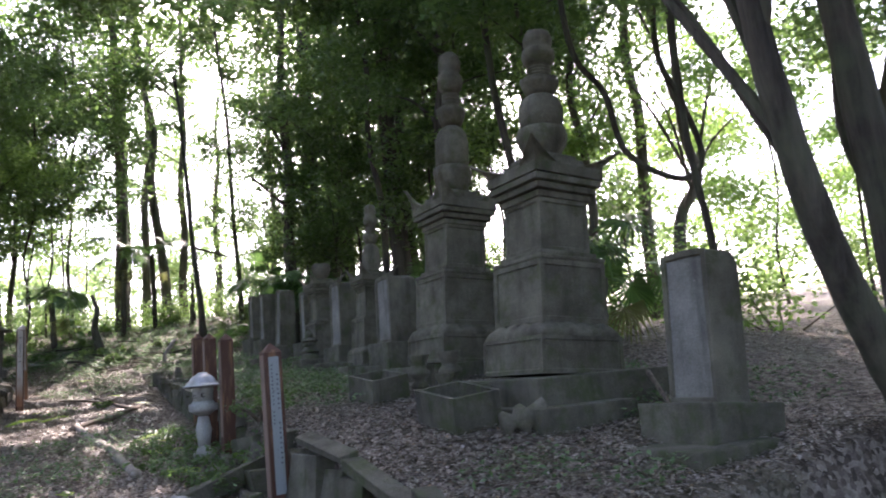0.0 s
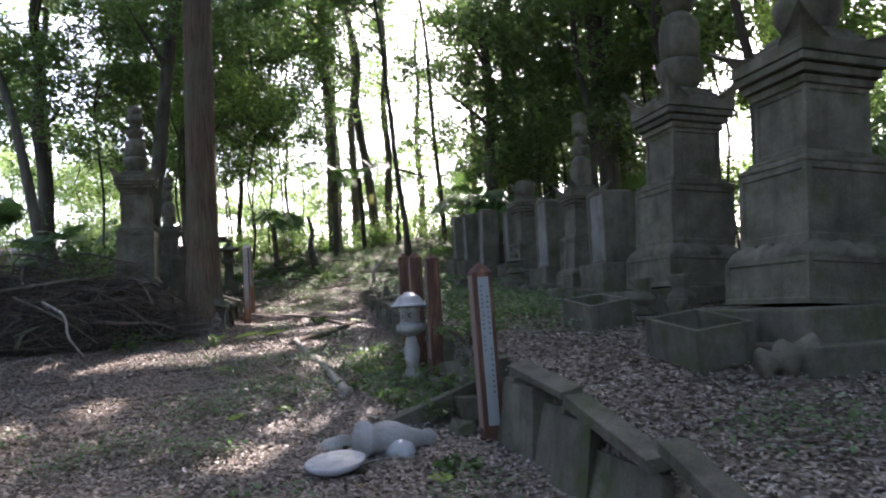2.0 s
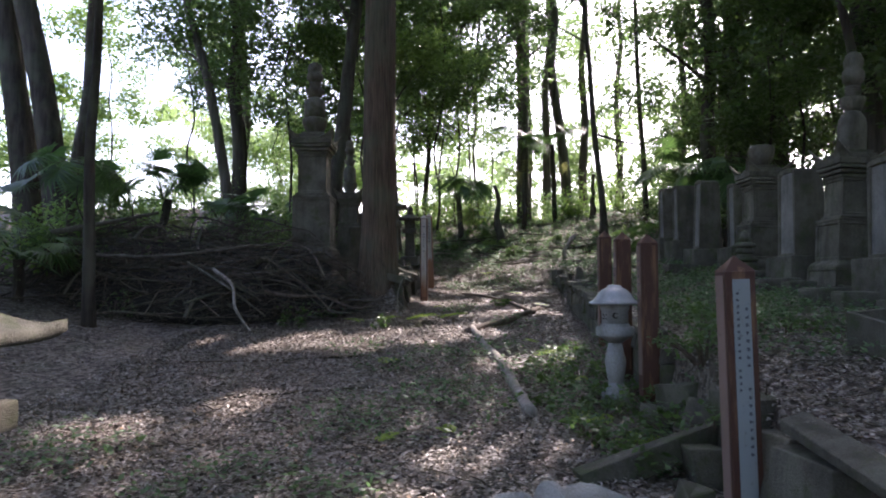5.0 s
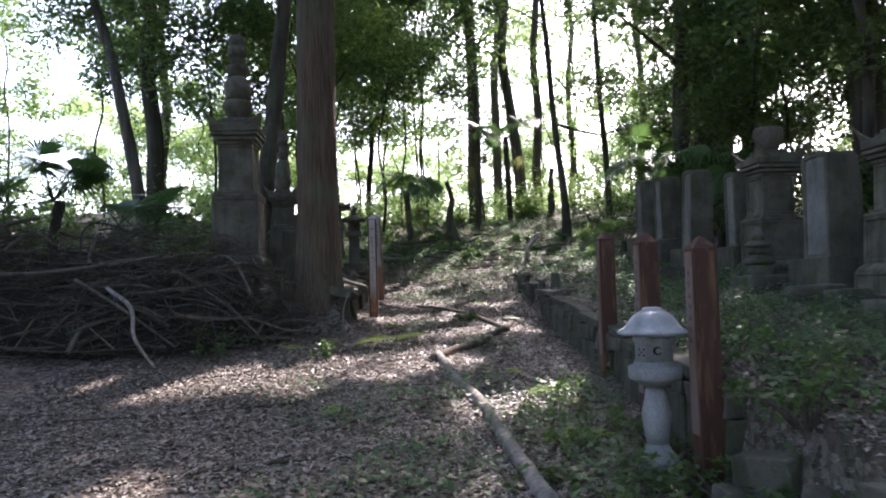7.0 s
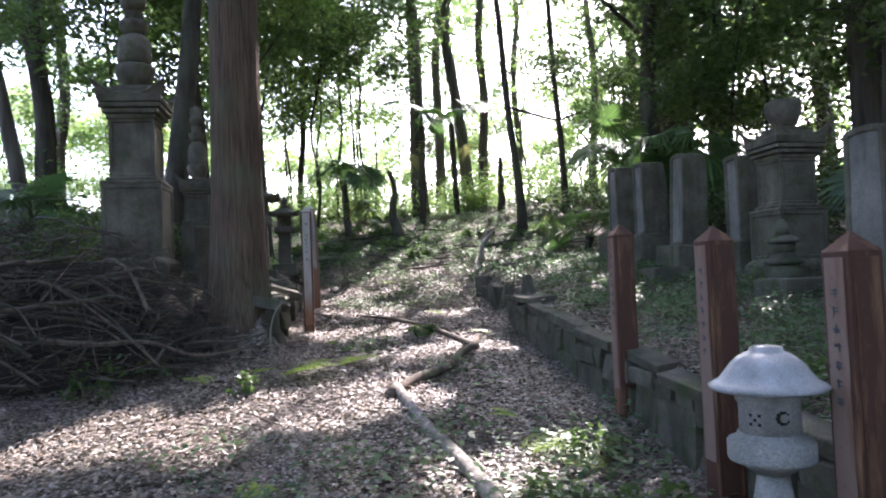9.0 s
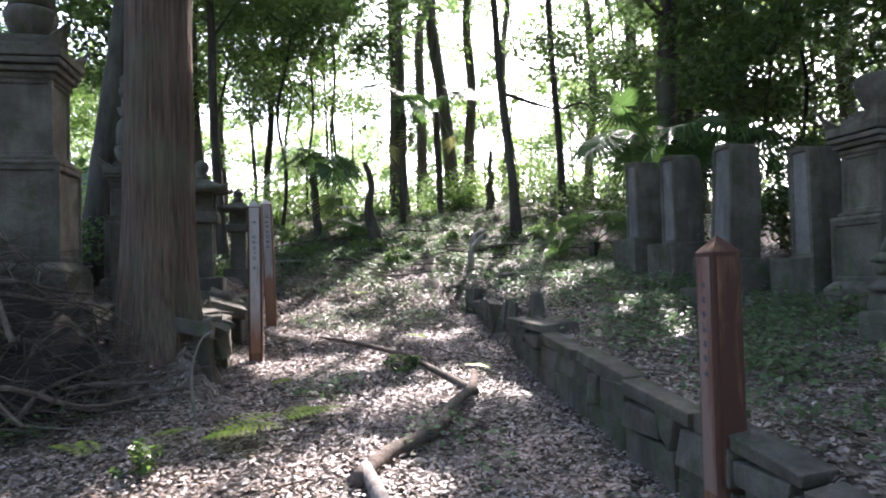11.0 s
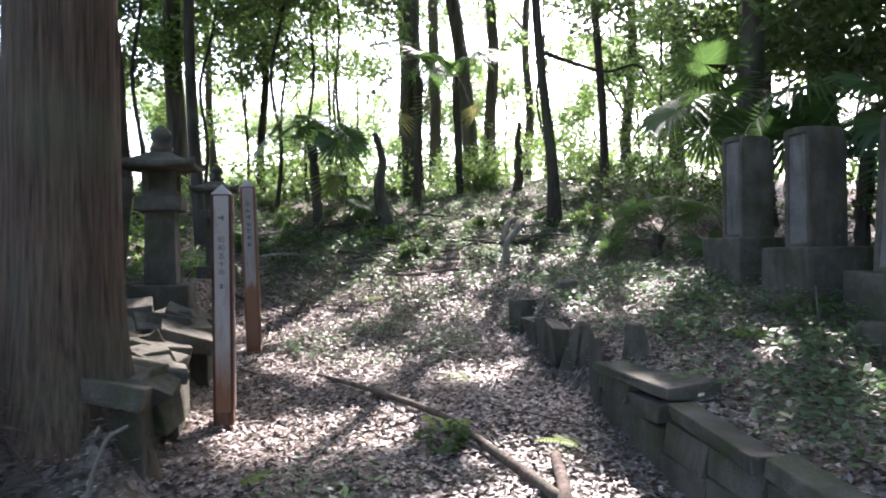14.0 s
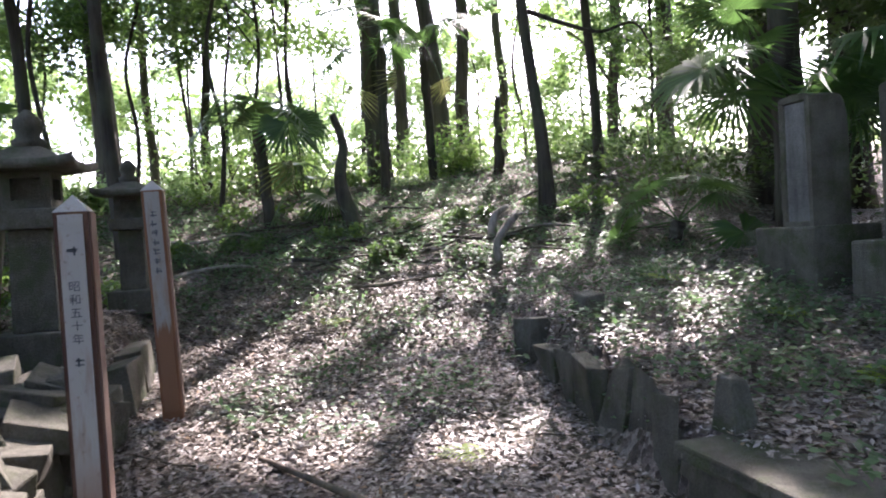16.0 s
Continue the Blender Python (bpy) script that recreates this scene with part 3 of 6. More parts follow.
def framed_block(half, z0, z1, inset=0.018, border=0.07):
    """A block whose four faces carry a sunk panel."""
    bm = block(-half, half, -half, half, z0, z1, 0.0)
    faces = [f for f in bm.faces if abs(f.normal.z) < 0.5]
    bmesh.ops.inset_individual(bm, faces=faces, thickness=border, depth=0)
    bmesh.ops.inset_individual(bm, faces=faces, thickness=0.012, depth=-inset)
    return bm


def lotus_bm(half, z0, z1, petals=4):
    """One square course whose sloping sides swell into a row of petals."""
    n = petals * 6
    bm = bmesh.new()
    rows = []
    for k in range(7):
        f = k / 6
        row = []
        for s in range(4):
            m = Matrix.Rotation(s * math.pi / 2, 4, "Z")
            for i in range(n):
                u = i / n * 2 - 1
                swell = abs(math.sin(math.pi * petals * i / n)) ** 0.5
                out = half * (1.0 - 0.17 * f * f) + 0.035 * half * swell * math.sin(math.pi * min(1, f * 1.15))
                row.append(bm.verts.new(m @ Vector((u * out, -out, z0 + (z1 - z0) * f * (0.75 + 0.25 * swell)))))
        rows.append(row)
    for a_, b_2 in zip(rows, rows[1:]):
        for i in range(len(a_)):
            k = (i + 1) % len(a_)
            bm.faces.new((a_[i], a_[k], b_2[k], b_2[i]))
    bm.faces.new(rows[-1])
    return bm


def tower(label, x, y, z, s, lean, low, body, spire, horn=(0.22, 0.08), turn=0.0, group="stone towers", base=0.46):
    """s: scale of widths; low, body: heights; spire: heights of bowl, urn and finial."""
    t = thing("stone_tower", label, "stupa", (x, y, z), (0, lean, turn), group)
    h = 0.0
    part("base_block", framed_block(base * s, 0, 0.33 * s, 0.012, 0.05 * s), STONE, t)
    part("lotus_course", lotus_bm(base * s * 0.97, 0.33 * s, 0.46 * s), STONE, t, smooth=True)
    h = 0.45 * s
    part("lower_block", framed_block(0.375 * s, h, h + low, 0.016, 0.07 * s), STONE, t)
    h += low
    part("step", block(-0.385 * s, 0.385 * s, -0.385 * s, 0.385 * s, h, h + 0.045 * s, 0.015), STONE, t)
    part("step", block(-0.33 * s, 0.33 * s, -0.33 * s, 0.33 * s, h + 0.045 * s, h + 0.10 * s, 0.02), STONE, t)
    h += 0.10 * s
    part("upper_block", framed_block(0.285 * s, h, h + body, 0.016, 0.055 * s), STONE, t)
    h += body
    for k, w in enumerate((0.31, 0.35, 0.39)):
        part("moulding", block(-w * s, w * s, -w * s, w * s, h + k * 0.07 * s, h + (k + 1) * 0.07 * s - 0.008, 0.01), STONE, t)
    h += 0.21 * s
    horned_roof(t, s, h, *horn)
    h += 0.26 * s
    if spire[0]:
        b = spire[0]
        part("lotus_bowl", petal_bowl([(0.13 * s, h), (0.19 * s, h + 0.2 * b), (0.245 * s, h + 0.5 * b), (0.26 * s, h + 0.8 * b), (0.24 * s, h + 0.95 * b), (0.20 * s, h + b)]), STONE, t, smooth=True)
        h += b
    if spire[1]:
        b = spire[1]
        part("urn", lathe([(0.19 * s, h), (0.215 * s, h + 0.04 * b), (0.222 * s, h + 0.35 * b), (0.22 * s, h + 0.62 * b), (0.195 * s, h + 0.82 * b), (0.14 * s, h + 0.95 * b), (0.10 * s, h + b)]), STONE, t, smooth=True)
        h += b
    if spire[2]:
        b = spire[2]
        part("small_bowl", petal_bowl([(0.12 * s, h), (0.155 * s, h + 0.05 * b), (0.19 * s, h + 0.15 * b), (0.20 * s, h + 0.22 * b), (0.13 * s, h + 0.235 * b)]), STONE, t, smooth=True)
        ribs = [(0.125 * s if k % 2 else 0.112 * s, h + (0.235 + 0.022 * k) * b) for k in range(10)]
        part("ribbed_neck", lathe(ribs), STONE, t)
        part("finial", lathe([(0.11 * s, h + 0.45 * b), (0.155 * s, h + 0.50 * b), (0.172 * s, h + 0.58 * b), (0.165 * s, h + 0.66 * b), (0.125 * s, h + 0.72 * b), (0.148 * s, h + 0.77 * b), (0.15 * s, h + 0.86 * b), (0.125 * s, h + 0.94 * b), (0.06 * s, h + 0.99 * b), (0.01 * s, h + b)]), STONE, t, smooth=True)
    return t


tower("tall weathered grey stone tower with winged roof and urn spire", 4.0, 1.80, 1.02, 1.0, 4.6, 0.57, 0.50, (0.32, 0.36, 0.72), (0.17, 0.14))
tower("tall mossy grey stone tower with winged roof and stacked spire", 4.27, 3.95, 1.22, 0.97, 4.0, 0.60, 0.52, (0.36, 0.54, 1.04), (0.26, 0.08))
tower("small stone tower with ringed spire among the headstones", 4.16, 6.2, 1.30, 0.62, 3.0, 0.40, 0.38, (0.0, 0.42, 0.62), (0.15, 0.06))
tower("small stone tower with broken spire and round bowl", 4.32, 8.62, 1.38, 0.66, 1.0, 0.46, 0.44, (0.28, 0.0, 0.0), (0.15, 0.06))
tower("slender dark stone tower behind the brush pile", -2.12, 10.45, 1.62, 0.80, 0.0, 0.78, 0.62, (0.26, 0.34, 0.58), (0.15, 0.06))
tower("small stone tower with ringed spire beside the cedar", -1.85, 12.6, 1.62, 0.55, 0.0, 0.62, 0.34, (0.2, 0.32, 0.5), (0.13, 0.06))

for lab, x0, x1, y0, y1, z0, z1 in (("broad stone plinth under the tall tower", 3.28, 4.75, 1.08, 2.6, 0.72, 1.025), ("long stone step before the tall tower", 3.12, 4.1, 0.86, 1.6, 0.5, 0.80), ("stone plinth under the mossy tower", 3.58, 5.0, 3.3, 4.75, 0.86, 1.225),
                                  ("low stone step joining the towers", 3.3, 3.62, 2.5, 4.2, 0.66, 0.98), ("stone plinth under the small tower", 3.84, 4.5, 5.85, 6.55, 1.0, 1.305), ("stone plinth under the broken tower", 3.98, 4.66, 8.25, 8.98, 1.2, 1.385),
                                  ("stone plinth under the dark tower", -2.75, -1.5, 9.85, 11.1, 1.1, 1.625), ("stone plinth under the small tower", -2.25, -1.45, 12.2, 13.0, 1.4, 1.625)):
    pl_ = thing("stone_plinth", lab, "plinth", (x0, y0, z0))
    part("slab", block(0, x1 - x0, 0, y1 - y0, 0, z1 - z0, 0.016, 0.008), STONE_MOSSY, pl_)


# ---- headstones ----
def headstone_bm(w, d, h, crown):
    """Path face at x = 0 turned to -x, near side at y = 0; the top is rounded along the depth."""
    bm = bmesh.new()
    n = 12
    outline = [(0, 0), (w, 0)] + [(w / 2 + w / 2 * math.cos(math.pi * k / n), h - crown + crown * math.sin(math.pi * k / n) ** 0.6) for k in range(n + 1)]
    outline = outline[:2] + [p for p in outline[2:] if p[1] > 0]
    front = [bm.verts.new((0, yy, zz)) for yy, zz in outline]
    back = [bm.verts.new((d, yy, zz)) for yy, zz in outline]
    f = bm.faces.new(front[::-1])
    bm.faces.new(back)
    for i in range(len(outline)):
        k = (i + 1) % len(outline)
        bm.faces.new((front[i], front[k], back[k], back[i]))
    bmesh.ops.recalc_face_normals(bm, faces=bm.faces[:])
    bmesh.ops.inset_individual(bm, faces=[f], thickness=0.045, depth=0)
    bmesh.ops.inset_individual(bm, faces=[f], thickness=0.010, depth=-0.016)
    rim = [e for e in bm.edges if all(v.co.x > d - 0.001 and v.co.z > h - crown - 0.001 for v in e.verts)]
    bmesh.ops.bevel(bm, geom=rim, offset=0.07, segments=4, affect="EDGES", profile=0.5)
    for face in bm.faces:
        face.material_index = 0
    return bm, f


def headstone(label, x, y, z, w, d, h, base, lean=(0, 0, 0), base_size=(0.12, 0.14), crown=0.05, mossy=False):
    t = thing("headstone", label, "gravestone", (x, y, z - base), lean, "row of headstones")
    bx, by = base_size
    part("base_block", block(-bx, d + bx, -by, w + by, -0.12, base, 0.018, 0.01), STONE_MOSSY, t)
    bm, f = headstone_bm(w, d, h, crown)
    # Path panel takes the lighter stone, as if lit from the left.
    f.material_index = 1
    bmesh.ops.translate(bm, vec=(0, 0, base + 0.002), verts=bm.verts[:])
    ob = part("slab", bm, STONE, t)
    ob.data.materials.append(STONE_FACE)
    return t


headstone("tall round-topped headstone on a stepped base", 3.90, -0.10, 0.77, 0.43, 0.34, 1.11, 0.2, (0, 5, 0), (0.22, 0.11), 0.03)
pl_ = thing("stone_plinth", "low stone plinth under the round-topped headstone", "plinth", (3.38, -0.36, 0.17))
part("slab", block(0, 0.8, 0, 1.2, 0, 0.35, 0.018, 0.012), STONE_MOSSY, pl_)
headstone("round-topped headstone beside the mossy tower", 3.84, 4.86, 1.58, 0.43, 0.42, 0.88, 0.28, (0, 1, 0), (0.1, 0.1), 0.05)
headstone("round-topped headstone with an arched panel", 4.0, 7.0, 1.67, 0.42, 0.34, 1.02, 0.26, (0, 1, 0), (0.1, 0.12), 0.07)
headstone("plain headstone half hidden behind the broken tower", 4.2, 9.22, 1.88, 0.27, 0.32, 0.94, 0.28)
headstone("leaning headstone with a chipped side", 3.95, 10.03, 1.90, 0.36, 0.30, 1.08, 0.30, (2, 2, -3), crown=0.07)
headstone("grey headstone on a mossy base block", 3.92, 10.93, 2.08, 0.29, 0.33, 0.94, 0.30, crown=0.03)
headstone("grey headstone at the end of the row", 3.94, 11.82, 2.17, 0.30, 0.31, 0.92, 0.31, crown=0.03)
for x, y, s in ((3.62, 5.55, 0.2), (3.7, 6.75, 0.2), (3.75, 7.75, 0.24), (3.72, 6.35, 0.14), (3.5, 9.6, 0.2), (3.62, 5.1, 0.16)):
    st = thing("low_stone_block", "low worn stone block before the headstones", "stone", (x, y, gz(x, y) - 0.06), (0, 0, rnd.uniform(-8, 8)), "low blocks before the headstones")
    part("stone", block(-s, s, -s * 0.9, s * 0.9, 0, 0.24, 0.03, 0.012), STONE_MOSSY, st)
for x, y, w, h, lean in ((-2.0, 13.6, 0.52, 1.25, -10), (-1.72, 13.2, 0.4, 1.1, 8), (-1.45, 10.9, 0.34, 0.95, 0)):
    st = thing("rough_gravestone", "rough natural slab gravestone streaked with lichen", "gravestone", (x, y, gz(x, y) - 0.05), (lean * 0.5, lean, 12))
    part("slab", block(-w / 2, w / 2, -0.1, 0.1, 0, h, 0.03, 0.04, 0.12), STONE, st)

# ---- troughs, vases, small pagoda ----
for x, y, w, d, h, lab in ((2.66, 1.36, 0.44, 0.62, 0.29, "open stone trough holding dead leaves"), (2.72, 3.02, 0.42, 0.50, 0.25, "open stone trough among ground ivy")):
    t = thing("stone_trough", lab, "trough", (x, y, gz(x + 0.2, y + 0.2) - 0.05), (8, -6, rnd.uniform(-3, 5)))
    bm = block(0, w, 0, d, 0, h, 0.0, 0.006)
    top = [f for f in bm.faces if f.normal.z > 0.5]
    bmesh.ops.inset_individual(bm, faces=top, thickness=0.05, depth=0)
    bmesh.ops.inset_individual(bm, faces=top, thickness=0.006, depth=-0.2)
    part("basin", bm, STONE_MOSSY, t)
    part("dead_leaves", lathe([(0.15, h - 0.2), (0.13, h - 0.16), (0.02, h - 0.13)], 12, None), LITTER, t).location = (w / 2, d / 2, 0)
VASE = [(0.09, 0), (0.10, 0.03), (0.07, 0.07), (0.06, 0.10), (0.115, 0.14), (0.12, 0.18), (0.075, 0.22), (0.085, 0.26), (0.115, 0.34), (0.12, 0.36), (0.09, 0.355), (0.07, 0.28)]
for x, y, z, s in ((3.42, 3.35, 0.98, 1.0), (3.44, 2.72, 0.98, 1.0), (3.2, 2.42, gz(3.2, 2.42), 0.8)):
    t = thing("stone_vase", "waisted stone flower vase before the towers", "vase", (x, y, z), (0, 0, 0), "stone vases")
    part("vase", lathe([(r * s, zz * s) for r, zz in VASE]), STONE, t, smooth=True)
t = thing("fallen_vase", "stone vase lying on its side in the leaves", "vase", (2.92, 1.1, gz(2.92, 1.1) + 0.09), (80, 8, 70))
part("vase", lathe(VASE), STONE, t, smooth=True)
t = thing("small_pagoda", "small round-tiered stone pagoda standing in ivy", "pagoda", (3.85, 8.02, gz(3.85, 8.02) - 0.04))
part("base", lathe([(0.19, 0), (0.2, 0.05), (0.19, 0.16), (0.14, 0.19)]), STONE_MOSSY, t, smooth=True)
part("drum", lathe([(0.14, 0.19), (0.165, 0.22), (0.15, 0.30), (0.12, 0.33)]), STONE_MOSSY, t, smooth=True)
part("roof", lathe([(0.12, 0.33), (0.165, 0.345), (0.165, 0.37), (0.10, 0.41), (0.09, 0.44)]), STONE_MOSSY, t, smooth=True)
part("drum", lathe([(0.095, 0.44), (0.11, 0.46), (0.105, 0.50), (0.08, 0.52)]), STONE_MOSSY, t, smooth=True)
part("roof", lathe([(0.09, 0.52), (0.14, 0.53), (0.14, 0.55), (0.08, 0.59)]), STONE_MOSSY, t, smooth=True)
part("finial", lathe([(0.06, 0.59), (0.07, 0.63), (0.05, 0.69), (0.01, 0.74)], 14), STONE_MOSSY, t, smooth=True)


# ---- lanterns ----
def stone_lantern(label, x, y, z, s, turn=0):
    t = thing("stone_lantern", label, "lantern", (x, y, z), (0, 0, turn), "standing stone lanterns")
    part("base", block(-0.24 * s, 0.24 * s, -0.24 * s, 0.24 * s, -0.1, 0.12 * s, 0.02), STONE_MOSSY, t)
    part("shaft", block(-0.13 * s, 0.13 * s, -0.13 * s, 0.13 * s, 0.12 * s, 0.74 * s, 0.012, 0, 0.08), STONE, t)
    part("platform", block(-0.19 * s, 0.19 * s, -0.19 * s, 0.19 * s, 0.74 * s, 0.86 * s, 0.02), STONE, t)
    bm = block(-0.135 * s, 0.135 * s, -0.135 * s, 0.135 * s, 0.86 * s, 1.10 * s, 0)
    faces = [f for f in bm.faces if abs(f.normal.z) < 0.5]
    bmesh.ops.inset_individual(bm, faces=faces, thickness=0.075 * s, depth=0)
    bmesh.ops.inset_individual(bm, faces=faces, thickness=0.005, depth=-0.07 * s)
    part("fire_box", bm, STONE, t, "hollow fire box with square windows")
    part("roof", roof_bm(0.29 * s, 0.15 * s, 0.035 * s, 0.05 * s, 1.14 * s), STONE_MOSSY, t, "mossy curved roof", True)
    part("finial", lathe([(0.09 * s, 1.24 * s), (0.10 * s, 1.28 * s), (0.06 * s, 1.31 * s), (0.085 * s, 1.36 * s), (0.08 * s, 1.41 * s), (0.02 * s, 1.47 * s)], 16), STONE, t, smooth=True)
    return t


stone_lantern("square stone lantern with a wide curved roof and ball finial", -1.03, 12.42, 1.72, 0.98)
stone_lantern("smaller stone lantern with a moss-topped roof", -0.78, 14.1, 1.86, 0.80)
stone_lantern("square stone lantern standing alone by the path", -1.98, 1.75, -0.05, 1.08, 4)

t = thing("small_lantern", "small glazed grey lantern with a round mushroom cap", "lantern", (1.425, 4.63, 0.45))
part("foot", lathe([(0.11, -0.04), (0.115, 0.05), (0.08, 0.09), (0.06, 0.13)]), STONE_PALE, t, smooth=True)
part("stem", lathe([(0.06, 0.13), (0.075, 0.22), (0.085, 0.30), (0.065, 0.38), (0.055, 0.44)]), STONE_PALE, t, "pinched grey stem", True)
part("platform", lathe([(0.06, 0.45), (0.11, 0.485), (0.146, 0.50), (0.15, 0.51), (0.15, 0.565), (0.145, 0.572), (0.118, 0.58), (0.112, 0.60)], 32), STONE_PALE, t, smooth=True)
bm = lathe([(0.105, 0.60), (0.105, 0.70), (0.115, 0.715), (0.115, 0.75)], 32)
fb = part("fire_box", bm, STONE_PALE, t, "round fire box with pierced openings", True)
# Openings are dark pieces on the surface; their inner shade is painted.
for a_ in (-150,):
    for dx, dz in ((0, 0), (0.016, 0.016), (-0.016, 0.016), (0.016, -0.016), (-0.016, -0.016)):
        hole = part("opening", block(-0.005, 0.005, -0.002, 0.002, -0.005, 0.005, 0), DARK, fb)
        r_ = radians(a_) + dx / 0.106
        hole.matrix_basis = Matrix.Translation((0.106 * math.cos(r_), 0.106 * math.sin(r_), 0.655 + dz)) @ Matrix.Rotation(r_ + math.pi / 2, 4, "Z")
# The crescent too is a dark piece, with the hollow's shade as colour.
bm = bmesh.new()
for k in range(9):
    a_ = radians(40 + 280 * k / 8)
    w_ = 0.009 * math.sin(math.pi * k / 8) + 0.001
    block(0.028 * math.cos(a_) - w_ / 2 - 0.004, 0.028 * math.cos(a_) + w_ / 2 + 0.004, -0.003, 0.003, 0.028 * math.sin(a_) - w_ / 2 - 0.004, 0.028 * math.sin(a_) + w_ / 2 + 0.004, 0, bm=bm)
moon = part("moon_opening", bm, DARK, fb, "dark crescent opening")
moon.matrix_basis = Matrix.Rotation(radians(-8), 4, "Z") @ Matrix.Translation((0, -0.105, 0.665)) @ Matrix.Diagonal((0.72, 1, 0.72, 1))
part("cap", lathe([(0.10, 0.745), (0.195, 0.752), (0.207, 0.760), (0.207, 0.770), (0.188, 0.780), (0.166, 0.792), (0.148, 0.815), (0.128, 0.844), (0.10, 0.870), (0.075, 0.884), (0.06, 0.89), (0.055, 0.905), (0.03, 0.91)], 40), GRANITE, t, "shiny domed cap", True)

# pieces of a fallen lantern by the corner post
t = thing("round_stone_plate", "round pale stone plate lying in dry leaves", "stone plate", (0.36, 2.08, 0.14), (6, -4, 0))
part("cap", lathe([(0.05, -0.01), (0.14, 0.01), (0.20, 0.05), (0.205, 0.075), (0.19, 0.08), (0.15, 0.072), (0.12, 0.085), (0.03, 0.085)], 36), GRANITE, t, smooth=True)
t = thing("pierced_stone", "round grey lantern box lying on the ground", "lantern piece", (0.42, 2.62, 0.17), (75, 10, 30))
fb = part("box", lathe([(0.08, -0.10), (0.105, -0.09), (0.11, 0.09), (0.085, 0.10)], 28), STONE_PALE, t, smooth=True)
# Dark discs paint the shade of holes that are not cut.
for k in range(4):
    hole = part("opening", lathe([(0.012, 0), (0.012, 0.004)], 8), DARK, fb)
    hole.matrix_basis = Matrix.Translation((0.02 * (k % 2) - 0.01, 0.02 * (k // 2) - 0.01, 0.1))
t = thing("round_stone", "small glazed grey lantern piece in the leaves", "lantern piece", (0.83, 2.28, 0.17), (70, 0, 60))
part("knob", lathe([(0.05, -0.1), (0.09, -0.05), (0.10, 0.0), (0.09, 0.05), (0.05, 0.1)], 24), GRANITE, t, smooth=True)
t = thing("fallen_lantern", "fallen pale lantern stem lying on its side", "lantern piece", (1.02, 2.5, 0.22), (82, 0, -68))
part("stem", lathe([(0.05, -0.12), (0.075, -0.08), (0.06, 0.0), (0.09, 0.10), (0.125, 0.22), (0.13, 0.30), (0.10, 0.42), (0.13, 0.46), (0.13, 0.5)], 28), STONE_PALE, t, smooth=True)


# ---- marker posts ----
def text_mesh(body, size, parent, m, mat=INK):
    cu = bpy.data.curves.new("writing", "FONT")
    cu.body, cu.size, cu.extrude, cu.align_x = body, size, 0.0008, "CENTER"
    tmp = bpy.data.objects.new("writing", cu)
    scene.collection.objects.link(tmp)
    me_ = bpy.data.meshes.new_from_object(tmp.evaluated_get(bpy.context.evaluated_depsgraph_get()))
    bpy.data.objects.remove(tmp)
    me_.materials.clear()
    ob = mesh_part("writing", me_, mat, parent)
    ob.matrix_basis = m
    return ob


def glyph_bars(parent, m, count, size, step, seed):
    """A column of writing too worn to read."""
    r = random.Random(seed)
    bm = bmesh.new()
    for k in range(count):
        if r.random() < 0.12:
            continue
        for _ in range(3):
            zz = -k * step + r.uniform(-0.3, 0.3) * size
            block(-size * r.uniform(0.3, 0.5), size * r.uniform(0.3, 0.5), -0.001, 0.001, zz - 0.0025, zz + 0.0025, 0, bm=bm)
        xx = r.uniform(-0.25, 0.25) * size
        block(xx - 0.003, xx + 0.003, -0.001, 0.001, -k * step - size * 0.45, -k * step + size * 0.45, 0, bm=bm)
    ob = tagged(part("writing", bm, INK, parent), kind="stuff")
    ob.matrix_basis = m
    return ob


def marker_post(label, x, y, z, w, h, body_mat, sides, cap_mat, lean=(0, 0, 0), group="marker posts", cap=0.55):
    """x, y: the near corner at the path; sides: painted panels as (side, material, fraction of width, top, bottom)."""
    t = thing("marker_post", label, "post", (x + w / 2, y + w / 2, z), lean, group)
    part("post", block(-w / 2, w / 2, -w / 2, w / 2, -0.3, h, 0.006), body_mat, t)
    bm = bmesh.new()
    q = [bm.verts.new((a_ * w / 2 * 1.02, b_2 * w / 2 * 1.02, h)) for a_, b_2 in ((-1, -1), (1, -1), (1, 1), (-1, 1))]
    ap = bm.verts.new((0, 0, h + w * cap))
    bm.faces.new(q[::-1])
    for k in range(4):
        bm.faces.new((q[k], q[(k + 1) % 4], ap))
    part("cap", bm, cap_mat, t, "pointed cap")
    for side, mat, frac, top, bottom in sides:
        pn = part("panel", block(-w * frac / 2, w * frac / 2, -0.004, 0, bottom, top, 0.001), mat, t, "painted face panel")
        pn.matrix_basis = Matrix.Rotation(radians({"near": 0, "path": -90, "right": 90}[side]), 4, "Z") @ Matrix.Translation((0, -w / 2 - 0.002, 0))
    return t


def on_side(side, w, z):
    return Matrix.Rotation(radians({"near": 0, "path": -90, "right": 90}[side]), 4, "Z") @ Matrix.Translation((0, -w / 2 - 0.0075, z))


UPRIGHT = Matrix.Rotation(math.pi / 2, 4, "X")
for k, (x, y, z, h, lean) in enumerate(((1.735, 6.70, 0.62, 1.26, (0, 0, 0)), (1.60, 5.30, 0.50, 1.27, (0, 0, 2)), (1.58, 4.38, 0.41, 1.275, (0, 1, 4)))):
    p = marker_post("rusty red-brown square marker post with a pointed cap", x, y, z, 0.132, h, RUST, [("path", RUST_PALE, 0.72, h - 0.02, 0.25), ("near", RUST, 0.72, h - 0.02, 0.1)], RUST)
    glyph_bars(p, on_side("path", 0.132, h - 0.14), 7, 0.034, 0.062, k)
